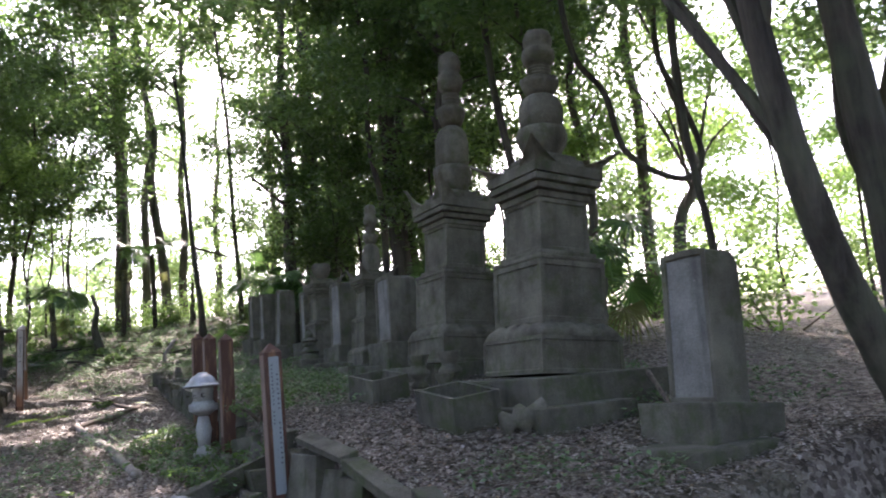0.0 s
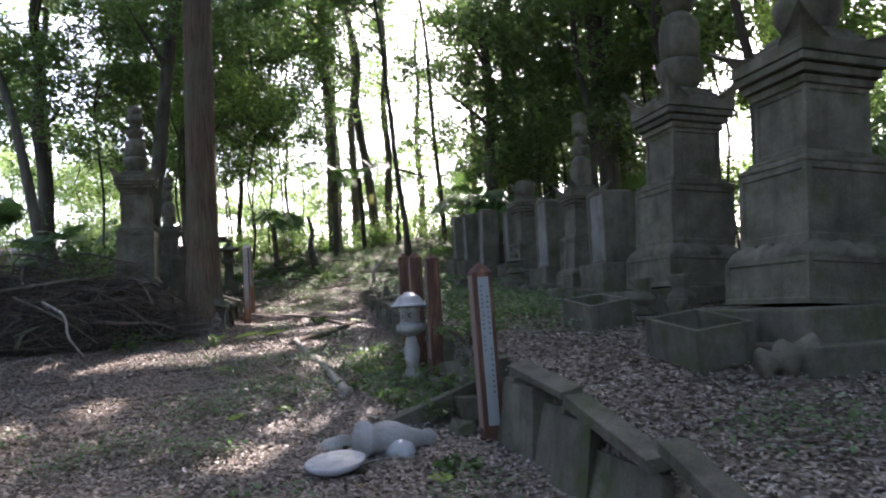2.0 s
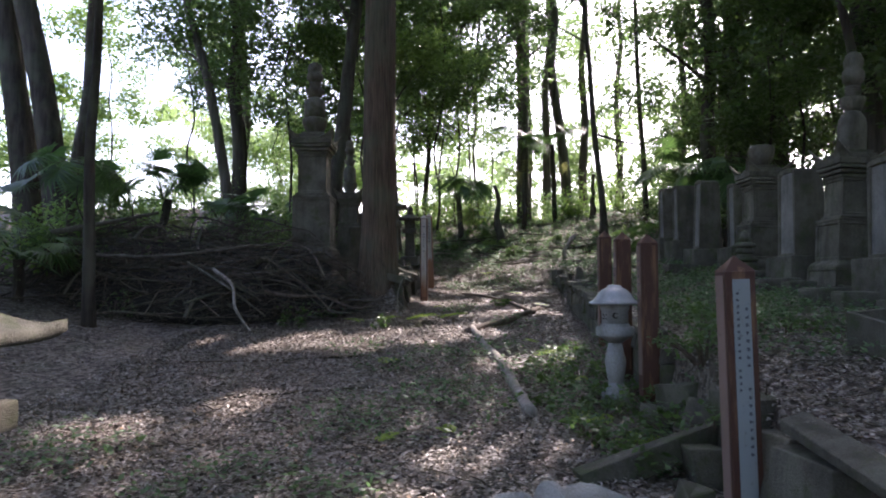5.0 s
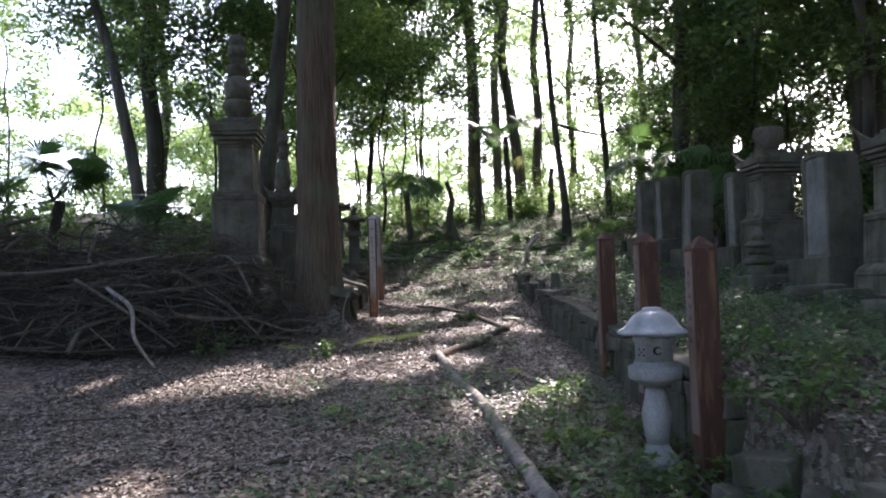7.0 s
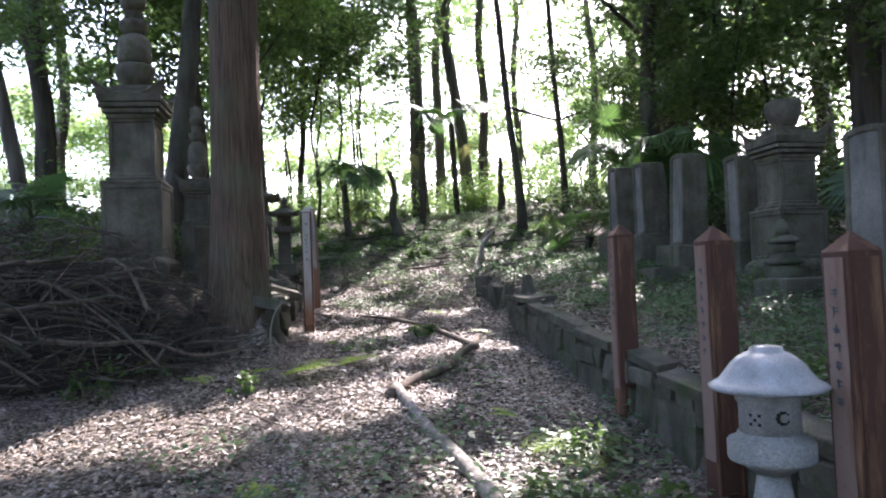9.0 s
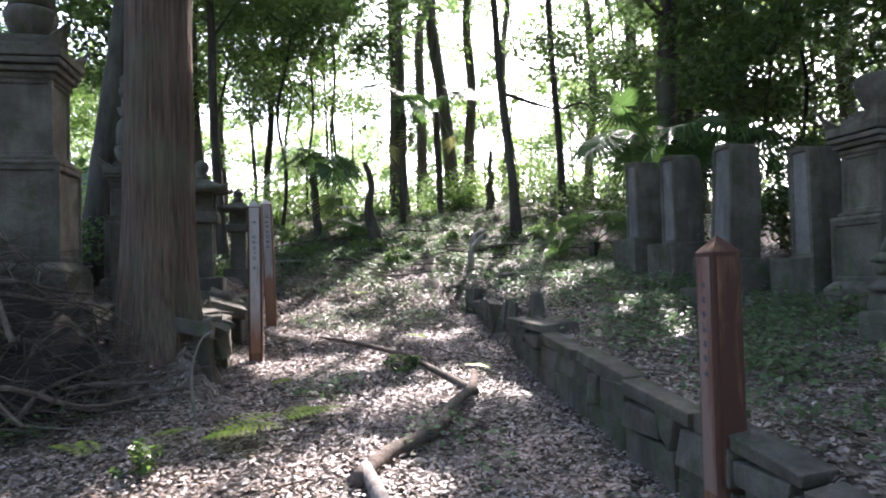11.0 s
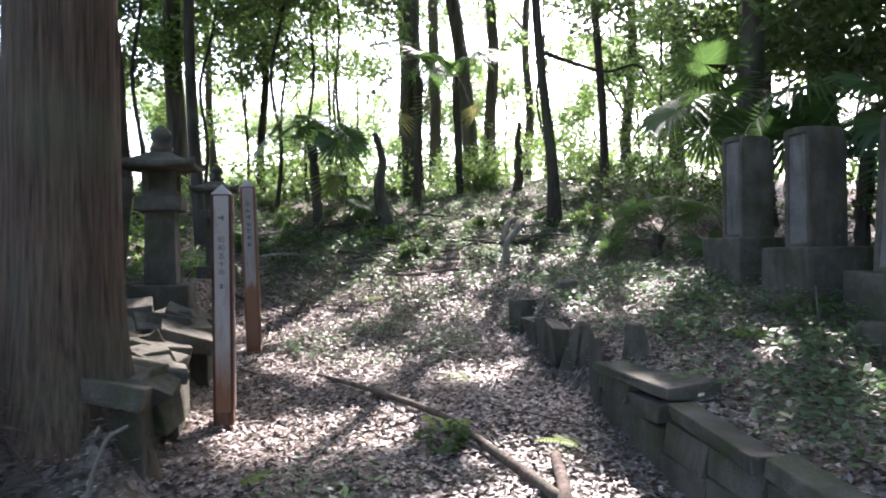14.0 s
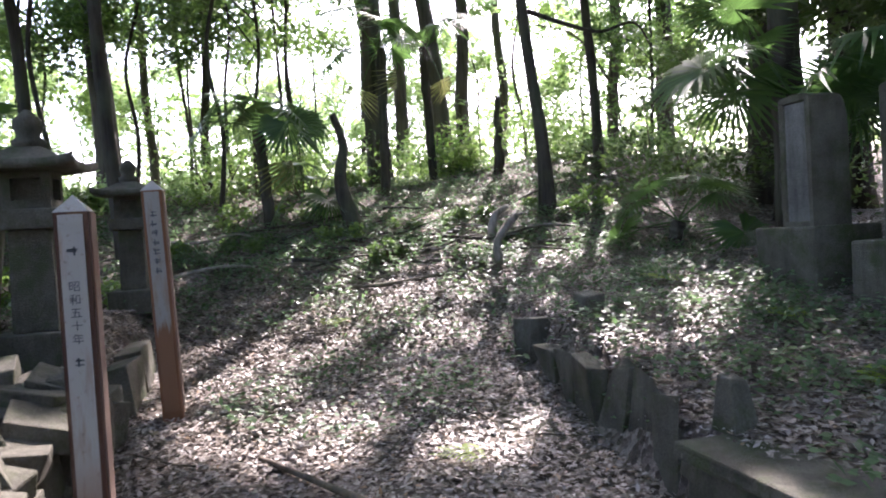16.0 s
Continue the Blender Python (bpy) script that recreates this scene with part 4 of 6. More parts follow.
p = marker_post("red-brown marker post with a bluish-white written panel", 1.512, 2.43, 0.15, 0.15, 1.28, RUST, [("near", BLUE_WHITE, 0.58, 1.24, 0.12), ("path", RUST_PALE, 0.7, 1.26, 0.1)], RUST, (0, -1, 0))
glyph_bars(p, on_side("near", 0.15, 1.17) @ Matrix.Translation((0.022, 0, 0)), 21, 0.019, 0.040, 31)
glyph_bars(p, on_side("near", 0.15, 1.20) @ Matrix.Translation((-0.022, 0, 0)), 17, 0.015, 0.032, 32)
p = marker_post("white-faced marker post with rust edges and black writing", -0.40, 10.42, 1.17, 0.115, 1.27, RUST, [("near", WHITE_PAINT, 0.72, 1.26, 0.0), ("right", RUST_PALE, 0.7, 1.26, 0.02)], WHITE_PAINT)
w = 0.115
for k, ch in enumerate("昭和五十年"):
    text_mesh(ch, 0.040, p, on_side("near", w, 0.99 - 0.047 * k) @ UPRIGHT)
glyph_bars(p, on_side("near", w, 1.13), 2, 0.036, 0.044, 5)
glyph_bars(p, on_side("near", w, 0.735), 1, 0.034, 0.05, 6)
p = marker_post("white marker post rusted bare towards its foot", -0.34, 12.1, 1.33, 0.115, 1.30, RUST_BARE, [("near", WHITE_WORN, 0.72, 1.29, 0.0), ("right", RUST_PALE, 0.7, 1.29, 0.02)], WHITE_PAINT, (0, -1.5, 0))
glyph_bars(p, on_side("near", w, 1.16), 7, 0.04, 0.055, 8)


# ---- trees ----
def blob_points(center, radius, n, flat=0.6):
    p = unit(rng.normal(size=(n, 3))) * (rng.uniform(0.15, 1.0, (n, 1)) ** 0.6)
    return np.array(center) + p * np.array([radius, radius, radius * flat])


def tree(label, x, y, r, h, top=(0, 0), crown=None, bark=BARK, bend=0.15, flare=1.35, name="tree", sides=10, limbs=5, points=None, canopy=None):
    """crown: (lowest, highest, reach, clumps, leaves a clump, leaf length, material)."""
    z = gz(x, y) - 0.1
    t = thing(name, label, "tree", (x, y, z))
    if points is None:
        n = 7
        points = [(top[0] * (k / n) ** 1.2 + (rnd.uniform(-bend, bend) * min(k, 2) * 0.4 if k else 0), top[1] * (k / n) ** 1.2 + (rnd.uniform(-bend, bend) * min(k, 2) * 0.4 if k else 0), h * k / n) for k in range(n + 1)]
    pts = spline(points, 5)
    radii = []
    for k, p in enumerate(pts):
        f = k / (len(pts) - 1)
        radii.append(r * (1 - 0.55 * f) * (1 + (flare - 1) * math.exp(-max(p.z, 0) / 0.45)))
    part("trunk", tube(pts, radii, sides, rough=0.05), bark, t, smooth=True)
    if crown:
        lo, hi, reach, clumps, per, size, mat = crown
        clouds = []
        for c in range(clumps):
            zz = rnd.uniform(lo, hi)
            at = pts[min(len(pts) - 1, int(zz / h * (len(pts) - 1)))] if zz < h else pts[-1]
            a_ = rnd.uniform(0, 2 * math.pi)
            out = reach * rnd.uniform(0.15, 1.0)
            c_ = Vector((at.x + out * math.cos(a_), at.y + out * math.sin(a_), zz))
            if c < limbs:
                st = pts[max(0, min(len(pts) - 1, int((zz - 0.25 * out - 0.4) / h * (len(pts) - 1))))]
                mid = (st + c_) / 2 + Vector((rnd.uniform(-0.2, 0.2), rnd.uniform(-0.2, 0.2), 0.15 * out))
                part("limb", tube(spline([st, mid, c_], 4), [max(0.012, r * 0.32 * (1 - k / 9)) for k in range(9)], 6), bark, t)
            clouds.append(blob_points(c_, rnd.uniform(0.5, 1.0) * max(0.6, reach * 0.42), per))
        # Wide leaf layer added above the view to block sun and sky.
        if canopy:
            far_out = [blob_points((pts[-1].x + rnd.uniform(-canopy, canopy), pts[-1].y + rnd.uniform(-canopy, canopy), h + rnd.uniform(-1.6, 1.6)), 1.4, 230) for _ in range(19)]
            q = sun_gaps(np.concatenate(far_out) + np.array([x, y, z])) - np.array([x, y, z])
            mesh_part("upper_crown", quads_mesh("upper_crown", leaves(q, 0.26, 0.13, 0.5, 0.2), mat), None, t)
        p = np.concatenate(clouds) + np.array([x, y, z])
        p = sun_gaps(p) - np.array([x, y, z])
        mesh_part("crown", quads_mesh("crown", leaves(p, size, size * 0.46, 0.35, 0.25), mat), None, t)
    return t


# the big cedar by the path, with its flared foot
cedar = thing("cedar_tree", "thick straight cedar with furrowed reddish bark", "tree", (-1.03, 9.82, gz(-1.2, 9.2) - 0.15))
bm = bmesh.new()
rings = []
SIDES = 150
for k in range(64):
    f = k / 63
    zz = 13.0 * f ** 1.8
    rr = 0.262 - 0.006 * zz + 0.25 * math.exp(-zz / 0.45)
    ring = []
    for i in range(SIDES):
        a_ = 2 * math.pi * i / SIDES
        c_, s_ = math.cos(a_), math.sin(a_)
        lobes = 1 + (0.17 * math.cos(5 * a_ + 0.6) + 0.10 * math.cos(8 * a_ + 2.0) + 0.05 * math.cos(13 * a_ + 1.0)) * math.exp(-zz / 0.55)
        furrow = 0.030 * noise.noise(Vector((c_ * 5.5, s_ * 5.5, zz * 0.55))) + 0.034 * noise.noise(Vector((c_ * 15, s_ * 15, zz * 0.8))) + 0.03 * noise.noise(Vector((c_ * 30, s_ * 30, zz * 1.3)))
        rr_ = rr * (lobes + furrow)
        ring.append(bm.verts.new((rr_ * c_ + 0.0105 * zz, rr_ * s_, zz)))
    rings.append(ring)
for r0, r1 in zip(rings, rings[1:]):
    for i in range(SIDES):
        bm.faces.new((r0[i], r0[(i + 1) % SIDES], r1[(i + 1) % SIDES], r1[i]))
part("trunk", bm, CEDAR, cedar, smooth=True)
p = np.concatenate([blob_points((rnd.uniform(-2.2, 2.2), rnd.uniform(-2, 2.2), rnd.uniform(8.5, 13)), 1.2, 520) for _ in range(16)])
p = sun_gaps(p + np.array(cedar.location)) - np.array(cedar.location)
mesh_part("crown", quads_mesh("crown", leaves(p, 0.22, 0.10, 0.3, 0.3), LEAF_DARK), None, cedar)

mid = (3.0, 10.5, 2.3, 30, 330, 0.13, LEAF)
T = "slim straight woodland tree with an open leafy crown"
tree(T, 2.25, 19.9, 0.20, 12, (-0.2, 0), (6.5, 12, 2.2, 16, 300, 0.13, LEAF_BRIGHT), bend=0.1, canopy=3.6)
tree(T, 3.45, 24.3, 0.17, 13, (0.3, 0), (9, 13, 2.4, 14, 280, 0.14, LEAF_BRIGHT), bend=0.1)
tree(T, 3.75, 21.2, 0.18, 12, (-0.9, 0.2), (8.5, 12, 2.0, 12, 280, 0.13, LEAF), bend=0.2)
tree(T, 4.4, 22.1, 0.15, 12, (0.1, 0), (8.5, 12, 2.0, 12, 280, 0.13, LEAF_BRIGHT), bend=0.1, canopy=3.6)
tree("dark leaning slim tree on the bank", 3.82, 16.3, 0.085, 7.5, (-0.55, 0.1), (5.2, 8, 1.6, 12, 260, 0.12, LEAF), BARK_DARK, 0.05, 1.7)
br = thing("bare_side_branch", "thin bare branch reaching sideways from the bank", "branch", (3.72, 16.3, gz(3.8, 16.3) + 2.55))
part("branch", tube(spline([(-0.03, 0, 0), (0.5, 0.05, -0.14), (1.0, 0.1, -0.22), (1.5, 0.1, -0.10), (1.75, 0.1, -0.45)], 5), [0.035 - 0.0013 * k for k in range(21)], 7), BARK_DARK, br)
tree("dead broken trunk with a jagged top", 4.05, 18.95, 0.085, 1.35, (0.05, 0), None, BARK_DARK, 0.03, 1.3, "tree_stump")
tree("thin dark dead trunk on the bank", 1.33, 16.7, 0.10, 1.55, (-0.12, 0), None, BARK_DARK, 0.08, 1.5, "tree_stump")
t = tree("short pale dead stump with a bent top", 2.88, 15.75, 0.06, 0.5, (0.2, 0), None, DEADWOOD, 0.02, 1.3, "tree_stump", points=[(0, 0, 0), (0.0, 0, 0.25), (0.06, 0, 0.42), (0.2, 0, 0.5)])
D = "tall dark evergreen tree behind the headstones"
dense = (3.4, 10, 2.6, 22, 300, 0.14, LEAF)
tree(D, 6.9, 16.0, 0.29, 13, (0.1, 0), dense, BARK_DARK, 0.06)
tree(D, 8.2, 17.7, 0.22, 13, (0.2, 0), dense, BARK_DARK, 0.06)
tree(D, 7.8, 15.6, 0.24, 13, (-0.1, 0), dense, BARK_DARK, 0.06)
tree(D, 10.8, 16.4, 0.2, 12, (0.2, 0), dense, BARK_DARK, 0.1)
tree(D, 7.05, 10.6, 0.24, 12, (-0.3, 0), dense, BARK_DARK, 0.12, canopy=3.6)
tree(D, 7.9, 11.6, 0.2, 12, (-0.5, 0), (3.0, 10, 2.8, 30, 360, 0.14, LEAF), BARK_DARK, 0.15)
tree(D, 5.6, 14.0, 0.17, 10, (0.0, 0), (4.5, 9, 2.2, 20, 300, 0.13, LEAF), BARK_DARK, 0.1, canopy=3.6)
tree(D, 9.7, 13.2, 0.2, 12, (0, 0), dense, BARK_DARK, 0.1)
tree(D, 6.4, 6.9, 0.13, 9, (-0.4, 0.3), (3.5, 9, 2.2, 22, 330, 0.13, LEAF), BARK_DARK, 0.2, canopy=3.6)
tree("crooked slim tree wound about with vines", 9.4, 4.9, 0.13, 9, (0, 0), (3.0, 9, 2.4, 22, 330, 0.13, LEAF_BRIGHT), BARK, 0.3, points=[(0, 0, 0), (0.0, 0, 1.0), (0.2, 0, 2.0), (0.75, 0, 2.7), (0.55, 0, 3.6), (0.6, 0, 5.0), (0.8, 0, 9)])
tree("crooked slim tree at the back of the terrace", 8.3, 5.9, 0.10, 8, (0.6, 0.3), (3.2, 8, 2.2, 20, 330, 0.13, LEAF_BRIGHT), BARK, 0.3)
tree(T, 11.5, 7.5, 0.16, 11, (0.3, 0), (2.5, 10, 3.0, 30, 330, 0.15, LEAF_BRIGHT), BARK, 0.2)
tree(T, 10.5, 1.6, 0.14, 10, (0.3, 0), (3.4, 10, 2.6, 24, 330, 0.14, LEAF), BARK, 0.25)
tree("leaning tree with dark forked trunk by the terrace", 5.2, -0.9, 0.15, 8, (0, 0), (4.6, 8, 2.2, 18, 300, 0.12, LEAF), BARK_DARK, 0.1, points=[(0, 0, 0), (-0.35, 0.05, 0.7), (-0.75, 0.1, 1.5), (-1.1, 0.1, 2.6), (-1.25, 0.1, 4.0), (-1.4, 0, 8)])
tree("dark upright tree at the terrace edge", 5.7, -0.55, 0.17, 9, (0.1, 0.2), (4.4, 9, 2.2, 18, 300, 0.12, LEAF_DARK), BARK_DARK, 0.1, canopy=3.6)
L = "slim leaning tree among sunlit undergrowth"
tree("leaning tree behind the dark tower", -2.45, 13.3, 0.17, 11, (1.5, 0.3), (5.2, 11, 2.6, 30, 330, 0.14, LEAF), BARK_DARK, 0.1, canopy=3.6)
tree(L, -4.4, 13.7, 0.12, 9, (-1.9, 0), (3.6, 8.5, 2.0, 14, 300, 0.12, LEAF), BARK, 0.15)
tree(L, -4.9, 15.8, 0.2, 9, (-0.3, 0), (3.0, 9, 2.2, 15, 300, 0.13, LEAF_DARK), BARK_DARK, 0.15, canopy=3.6)
tree("thin straight tree at the edge of the wood", -4.35, 7.6, 0.075, 8, (0.1, 0), (4.8, 8, 1.8, 12, 260, 0.12, LEAF), BARK_DARK, 0.06)
tree("stout leaning tree at the edge of the wood", -7.6, 13.0, 0.28, 12, (-2.6, 0), (6, 12, 2.6, 16, 300, 0.15, LEAF), BARK_DARK, 0.1)
tree("stout leaning tree at the edge of the wood", -8.5, 13.4, 0.3, 12, (-1.9, 0), (6, 12, 2.6, 16, 300, 0.15, LEAF), BARK_DARK, 0.1)
tree(L, -1.15, 15.8, 0.08, 9, (-0.5, 0), (4.0, 9, 2.0, 22, 300, 0.12, LEAF_BRIGHT), BARK_DARK, 0.12)
tree(L, -2.4, 17.6, 0.085, 9, (-1.2, 0), (3.6, 9, 2.2, 24, 300, 0.12, LEAF_BRIGHT), BARK_DARK, 0.12)
tree(L, -2.2, 20.7, 0.2, 11, (-0.6, 0), (3.4, 11, 2.6, 32, 320, 0.13, LEAF_BRIGHT), BARK, 0.15)
tree(L, 0.2, 19.0, 0.03, 8, (0.4, 0), (3.0, 9, 2.2, 28, 320, 0.12, LEAF), BARK_DARK, 0.15)
tree(L, 0.9, 22.5, 0.035, 10, (0.2, 0), (3.4, 10, 2.4, 24, 300, 0.13, LEAF_BRIGHT), BARK, 0.15)
tree(L, -6.2, 20.0, 0.15, 10, (0.3, 0), (3.4, 10, 2.6, 24, 300, 0.13, LEAF_BRIGHT), BARK, 0.15, canopy=3.6)
tree(T, 7.2, 21.0, 0.12, 10, (0.2, 0), (2.4, 9, 2.2, 24, 300, 0.13, LEAF_BRIGHT), BARK, 0.15)
tree(T, 6.2, 25.0, 0.14, 10, (0.2, 0), (2.4, 10, 2.8, 26, 300, 0.15, LEAF_FAR), BARK, 0.15)
tree(D, 9.0, 22.0, 0.2, 12, (0.2, 0), (3.0, 11, 2.6, 20, 300, 0.15, LEAF_FAR), BARK_DARK, 0.15)
tree(L, -0.7, 21.6, 0.09, 9, (0.3, 0), (4.2, 9.5, 2.3, 26, 320, 0.12, LEAF), BARK_DARK, 0.15)
tree(L, -1.9, 23.5, 0.1, 9, (-0.3, 0), (3.6, 9.5, 2.3, 24, 320, 0.13, LEAF_BRIGHT), BARK, 0.15)

# added high crowns, above the view, that block the sun on the path
for x, y, h in ((5.9, 8.9, 10), (5.2, 17.6, 11), (6.2, 5.0, 9.5)):
    tree("slender dark evergreen with a high crown added for shade", x, y, 0.075, h, (-0.5, 0.1), (h - 2.5, h + 0.5, 2.6, 14, 260, 0.2, LEAF_DARK), BARK_DARK, 0.12, canopy=3.4)
# overhanging boughs added behind and beside the path, mostly unseen, for shade
for x, y, lean in ((-5.5, 1.0, 1.5), (-4.8, -4.0, 1.0), (5.8, -4.5, -1.0), (0.6, -8.5, 0.0), (-6.6, 5.0, 1.2), (8.5, -1.5, -1.0), (-7.5, 9.5, 1.0), (3.2, 28.0, 0.0), (-9.5, 17.0, 1.0), (11.5, 10.5, -1.0)):
    tree("tall evergreen tree with a broad overhanging crown added for shade", x, y, 0.22, 12, (lean, 0.3), (8.0, 13, 4.4, 20, 240, 0.26, LEAF), BARK_DARK, 0.15)
# lower boughs added only to shade the path's edge and the terrace
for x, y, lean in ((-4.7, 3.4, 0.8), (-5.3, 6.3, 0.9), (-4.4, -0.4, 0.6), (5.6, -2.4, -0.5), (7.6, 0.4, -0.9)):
    tree("broad-crowned evergreen tree added to shade the ground", x, y, 0.15, 9, (lean, 0.2), (5.4, 9, 3.0, 24, 260, 0.2, LEAF_DARK), BARK_DARK, 0.15)
# tall trees round about, leafy from low down
def wood_tree(x, y, low, high, mat, reach=2.4, clumps=24, size=0.15, r=0.032):
    tree("slender woodland tree leafy from low down", x, y, r, high, (rnd.uniform(-0.5, 0.5), rnd.uniform(-0.4, 0.4)), (low, high, reach, clumps, 300, size, mat), BARK_DARK, 0.2, limbs=4)


for x, y, low, high, mat in ((12.5, 3.5, 1.0, 9, LEAF_BRIGHT), (14.5, 6.5, 1.0, 10, LEAF_BRIGHT), (13.5, 0.0, 1.0, 8, LEAF_BRIGHT), (16.0, 2.0, 0.8, 9, LEAF_FAR), (12.8, 9.5, 1.0, 10, LEAF_BRIGHT), (14.0, 13.0, 1.0, 10, LEAF), (12.0, 15.5, 1.0, 10, LEAF_BRIGHT), (13.0, 19.0, 1.0, 11, LEAF), (10.5, 20.0, 1.2, 11, LEAF_BRIGHT), (8.0, 24.0, 1.2, 10, LEAF), (10.0, 26.0, 1.0, 11, LEAF_BRIGHT), (6.0, 28.0, 2.0, 10, LEAF_FAR),
                             (17.0, -2.0, 0.8, 9, LEAF_FAR), (14.0, -5.0, 0.8, 9, LEAF), (7.2, 19.6, 1.6, 9, LEAF), (9.2, 9.6, 2.0, 9, LEAF), (8.6, 7.6, 2.0, 9, LEAF), (6.4, 12.6, 2.4, 6, LEAF),
                             (1.6, 26.5, 5.0, 11, LEAF_FAR), (-1.2, 24.5, 2.6, 10, LEAF_BRIGHT), (-3.8, 23.0, 2.2, 10, LEAF_BRIGHT), (-1.0, 21.5, 3.0, 9, LEAF), (-5.0, 26.0, 1.6, 9, LEAF_FAR), (-8.0, 24.0, 1.6, 8, LEAF_FAR), (-0.3, 18.0, 3.6, 8, LEAF), (-3.0, 19.5, 2.4, 9, LEAF), (0.6, 20.0, 3.4, 9, LEAF), (-1.9, 16.5, 3.4, 8, LEAF),
                             (-3.6, 15.2, 3.0, 8, LEAF), (-11.0, 14.0, 1.5, 5, LEAF_BRIGHT), (-13.0, 9.0, 1.0, 6, LEAF_FAR), (-10.0, 20.0, 1.5, 6, LEAF_BRIGHT)):
    wood_tree(x, y, low, high, mat, clumps=18)

# Trees in the darker leaf copy, coloured as if shaded.
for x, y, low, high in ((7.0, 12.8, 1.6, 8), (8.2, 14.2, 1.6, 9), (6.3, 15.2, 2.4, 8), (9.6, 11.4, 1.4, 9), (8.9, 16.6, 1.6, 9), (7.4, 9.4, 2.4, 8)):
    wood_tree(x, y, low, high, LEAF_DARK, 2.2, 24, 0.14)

# Distant trees in the lighter leaf copies, coloured as if sunlit.
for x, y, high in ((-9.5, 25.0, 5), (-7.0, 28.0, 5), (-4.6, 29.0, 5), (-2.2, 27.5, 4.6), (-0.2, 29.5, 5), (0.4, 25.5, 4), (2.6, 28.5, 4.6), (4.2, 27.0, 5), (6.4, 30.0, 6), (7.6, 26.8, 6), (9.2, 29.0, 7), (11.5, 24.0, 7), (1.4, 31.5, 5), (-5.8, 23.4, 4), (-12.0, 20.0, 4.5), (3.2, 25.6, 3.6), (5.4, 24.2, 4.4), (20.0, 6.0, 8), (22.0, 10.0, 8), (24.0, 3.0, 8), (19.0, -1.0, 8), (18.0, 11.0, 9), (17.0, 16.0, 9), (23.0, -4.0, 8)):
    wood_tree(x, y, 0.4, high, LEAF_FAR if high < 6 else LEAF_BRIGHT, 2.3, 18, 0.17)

# High crowns added behind the terrace to darken its ground and stones.
for x, y in ((6.9, 4.9), (6.7, 7.9), (6.6, 2.0)):
    wood_tree(x, y, 4.6, 8.5, LEAF, 2.8, 22, 0.16, 0.05)

for x, y, low, high, mat in ((-0.2, 20.4, 2.2, 7, LEAF_BRIGHT), (0.9, 19.2, 3.0, 7.5, LEAF), (-1.6, 19.4, 2.4, 7, LEAF), (-3.6, 21.2, 1.8, 7, LEAF_BRIGHT), (5.6, 21.8, 3.2, 8, LEAF_BRIGHT), (-6.6, 17.4, 2.0, 6.5, LEAF)):
    wood_tree(x, y, low, high, mat, 2.2, 24, 0.13)

# unseen wood added behind and beside to cut the light from there
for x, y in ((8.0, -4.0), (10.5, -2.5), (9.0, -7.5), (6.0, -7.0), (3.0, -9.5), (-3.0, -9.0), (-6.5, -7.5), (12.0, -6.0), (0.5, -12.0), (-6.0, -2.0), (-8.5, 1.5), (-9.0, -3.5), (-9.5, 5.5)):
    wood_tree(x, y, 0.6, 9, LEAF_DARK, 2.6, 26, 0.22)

# vines
v = thing("hanging_vine", "thick bare vine looping down behind the towers", "vine", (7.0, 2.9, 2.0))
part("vine", tube(spline([(-1.05, 0.4, 4.6), (-0.95, 0.35, 3.2), (-0.62, 0.2, 2.6), (-0.45, 0.1, 1.75), (0.15, -0.2, 1.35), (0.5, -0.3, 1.65), (0.35, -0.2, 2.5), (0.15, -0.1, 3.2), (0.35, -0.1, 5.0)], 7), [0.042] * 57, 7), BARK_DARK, v)


# ---- palms ----
def fan_mesh(radius, blades, mat, fold=0.16, spread=2.5, droop=0.25):
    """A fan leaf spreading along +x from its stalk's end, of long narrow folded blades with drooping tips."""
    quads = []
    for k in range(blades):
        a_ = (k / (blades - 1) - 0.5) * 2 * spread
        ln = radius * (0.82 + 0.18 * math.cos(a_ * 0.6)) * rnd.uniform(0.92, 1.05)
        w = radius * 0.036
        d = Vector((math.cos(a_), math.sin(a_), 0))
        s = Vector((-math.sin(a_), math.cos(a_), 0))
        up = Vector((0, 0, 1))
        z1, z2 = fold * radius * 0.3, -droop * radius * rnd.uniform(0.3, 1.3)
        m = d * ln * 0.55 + up * z1
        tip = d * ln + up * z2
        quads.append([Vector((0, 0, 0)), m - s * w, tip, m + s * w - up * w * 0.5])
    return quads_mesh("frond", np.array([[list(c) for c in q] for q in quads]), mat)


FANS = [fan_mesh(0.54, 36, PALM_LEAF, spread=2.75, droop=0.12), fan_mesh(0.52, 34, PALM_LEAF, spread=2.6, droop=0.4), fan_mesh(0.52, 32, PALM_LEAF, spread=2.3, droop=0.06), fan_mesh(0.45, 18, PALM_DRY, spread=1.5, droop=0.9)]


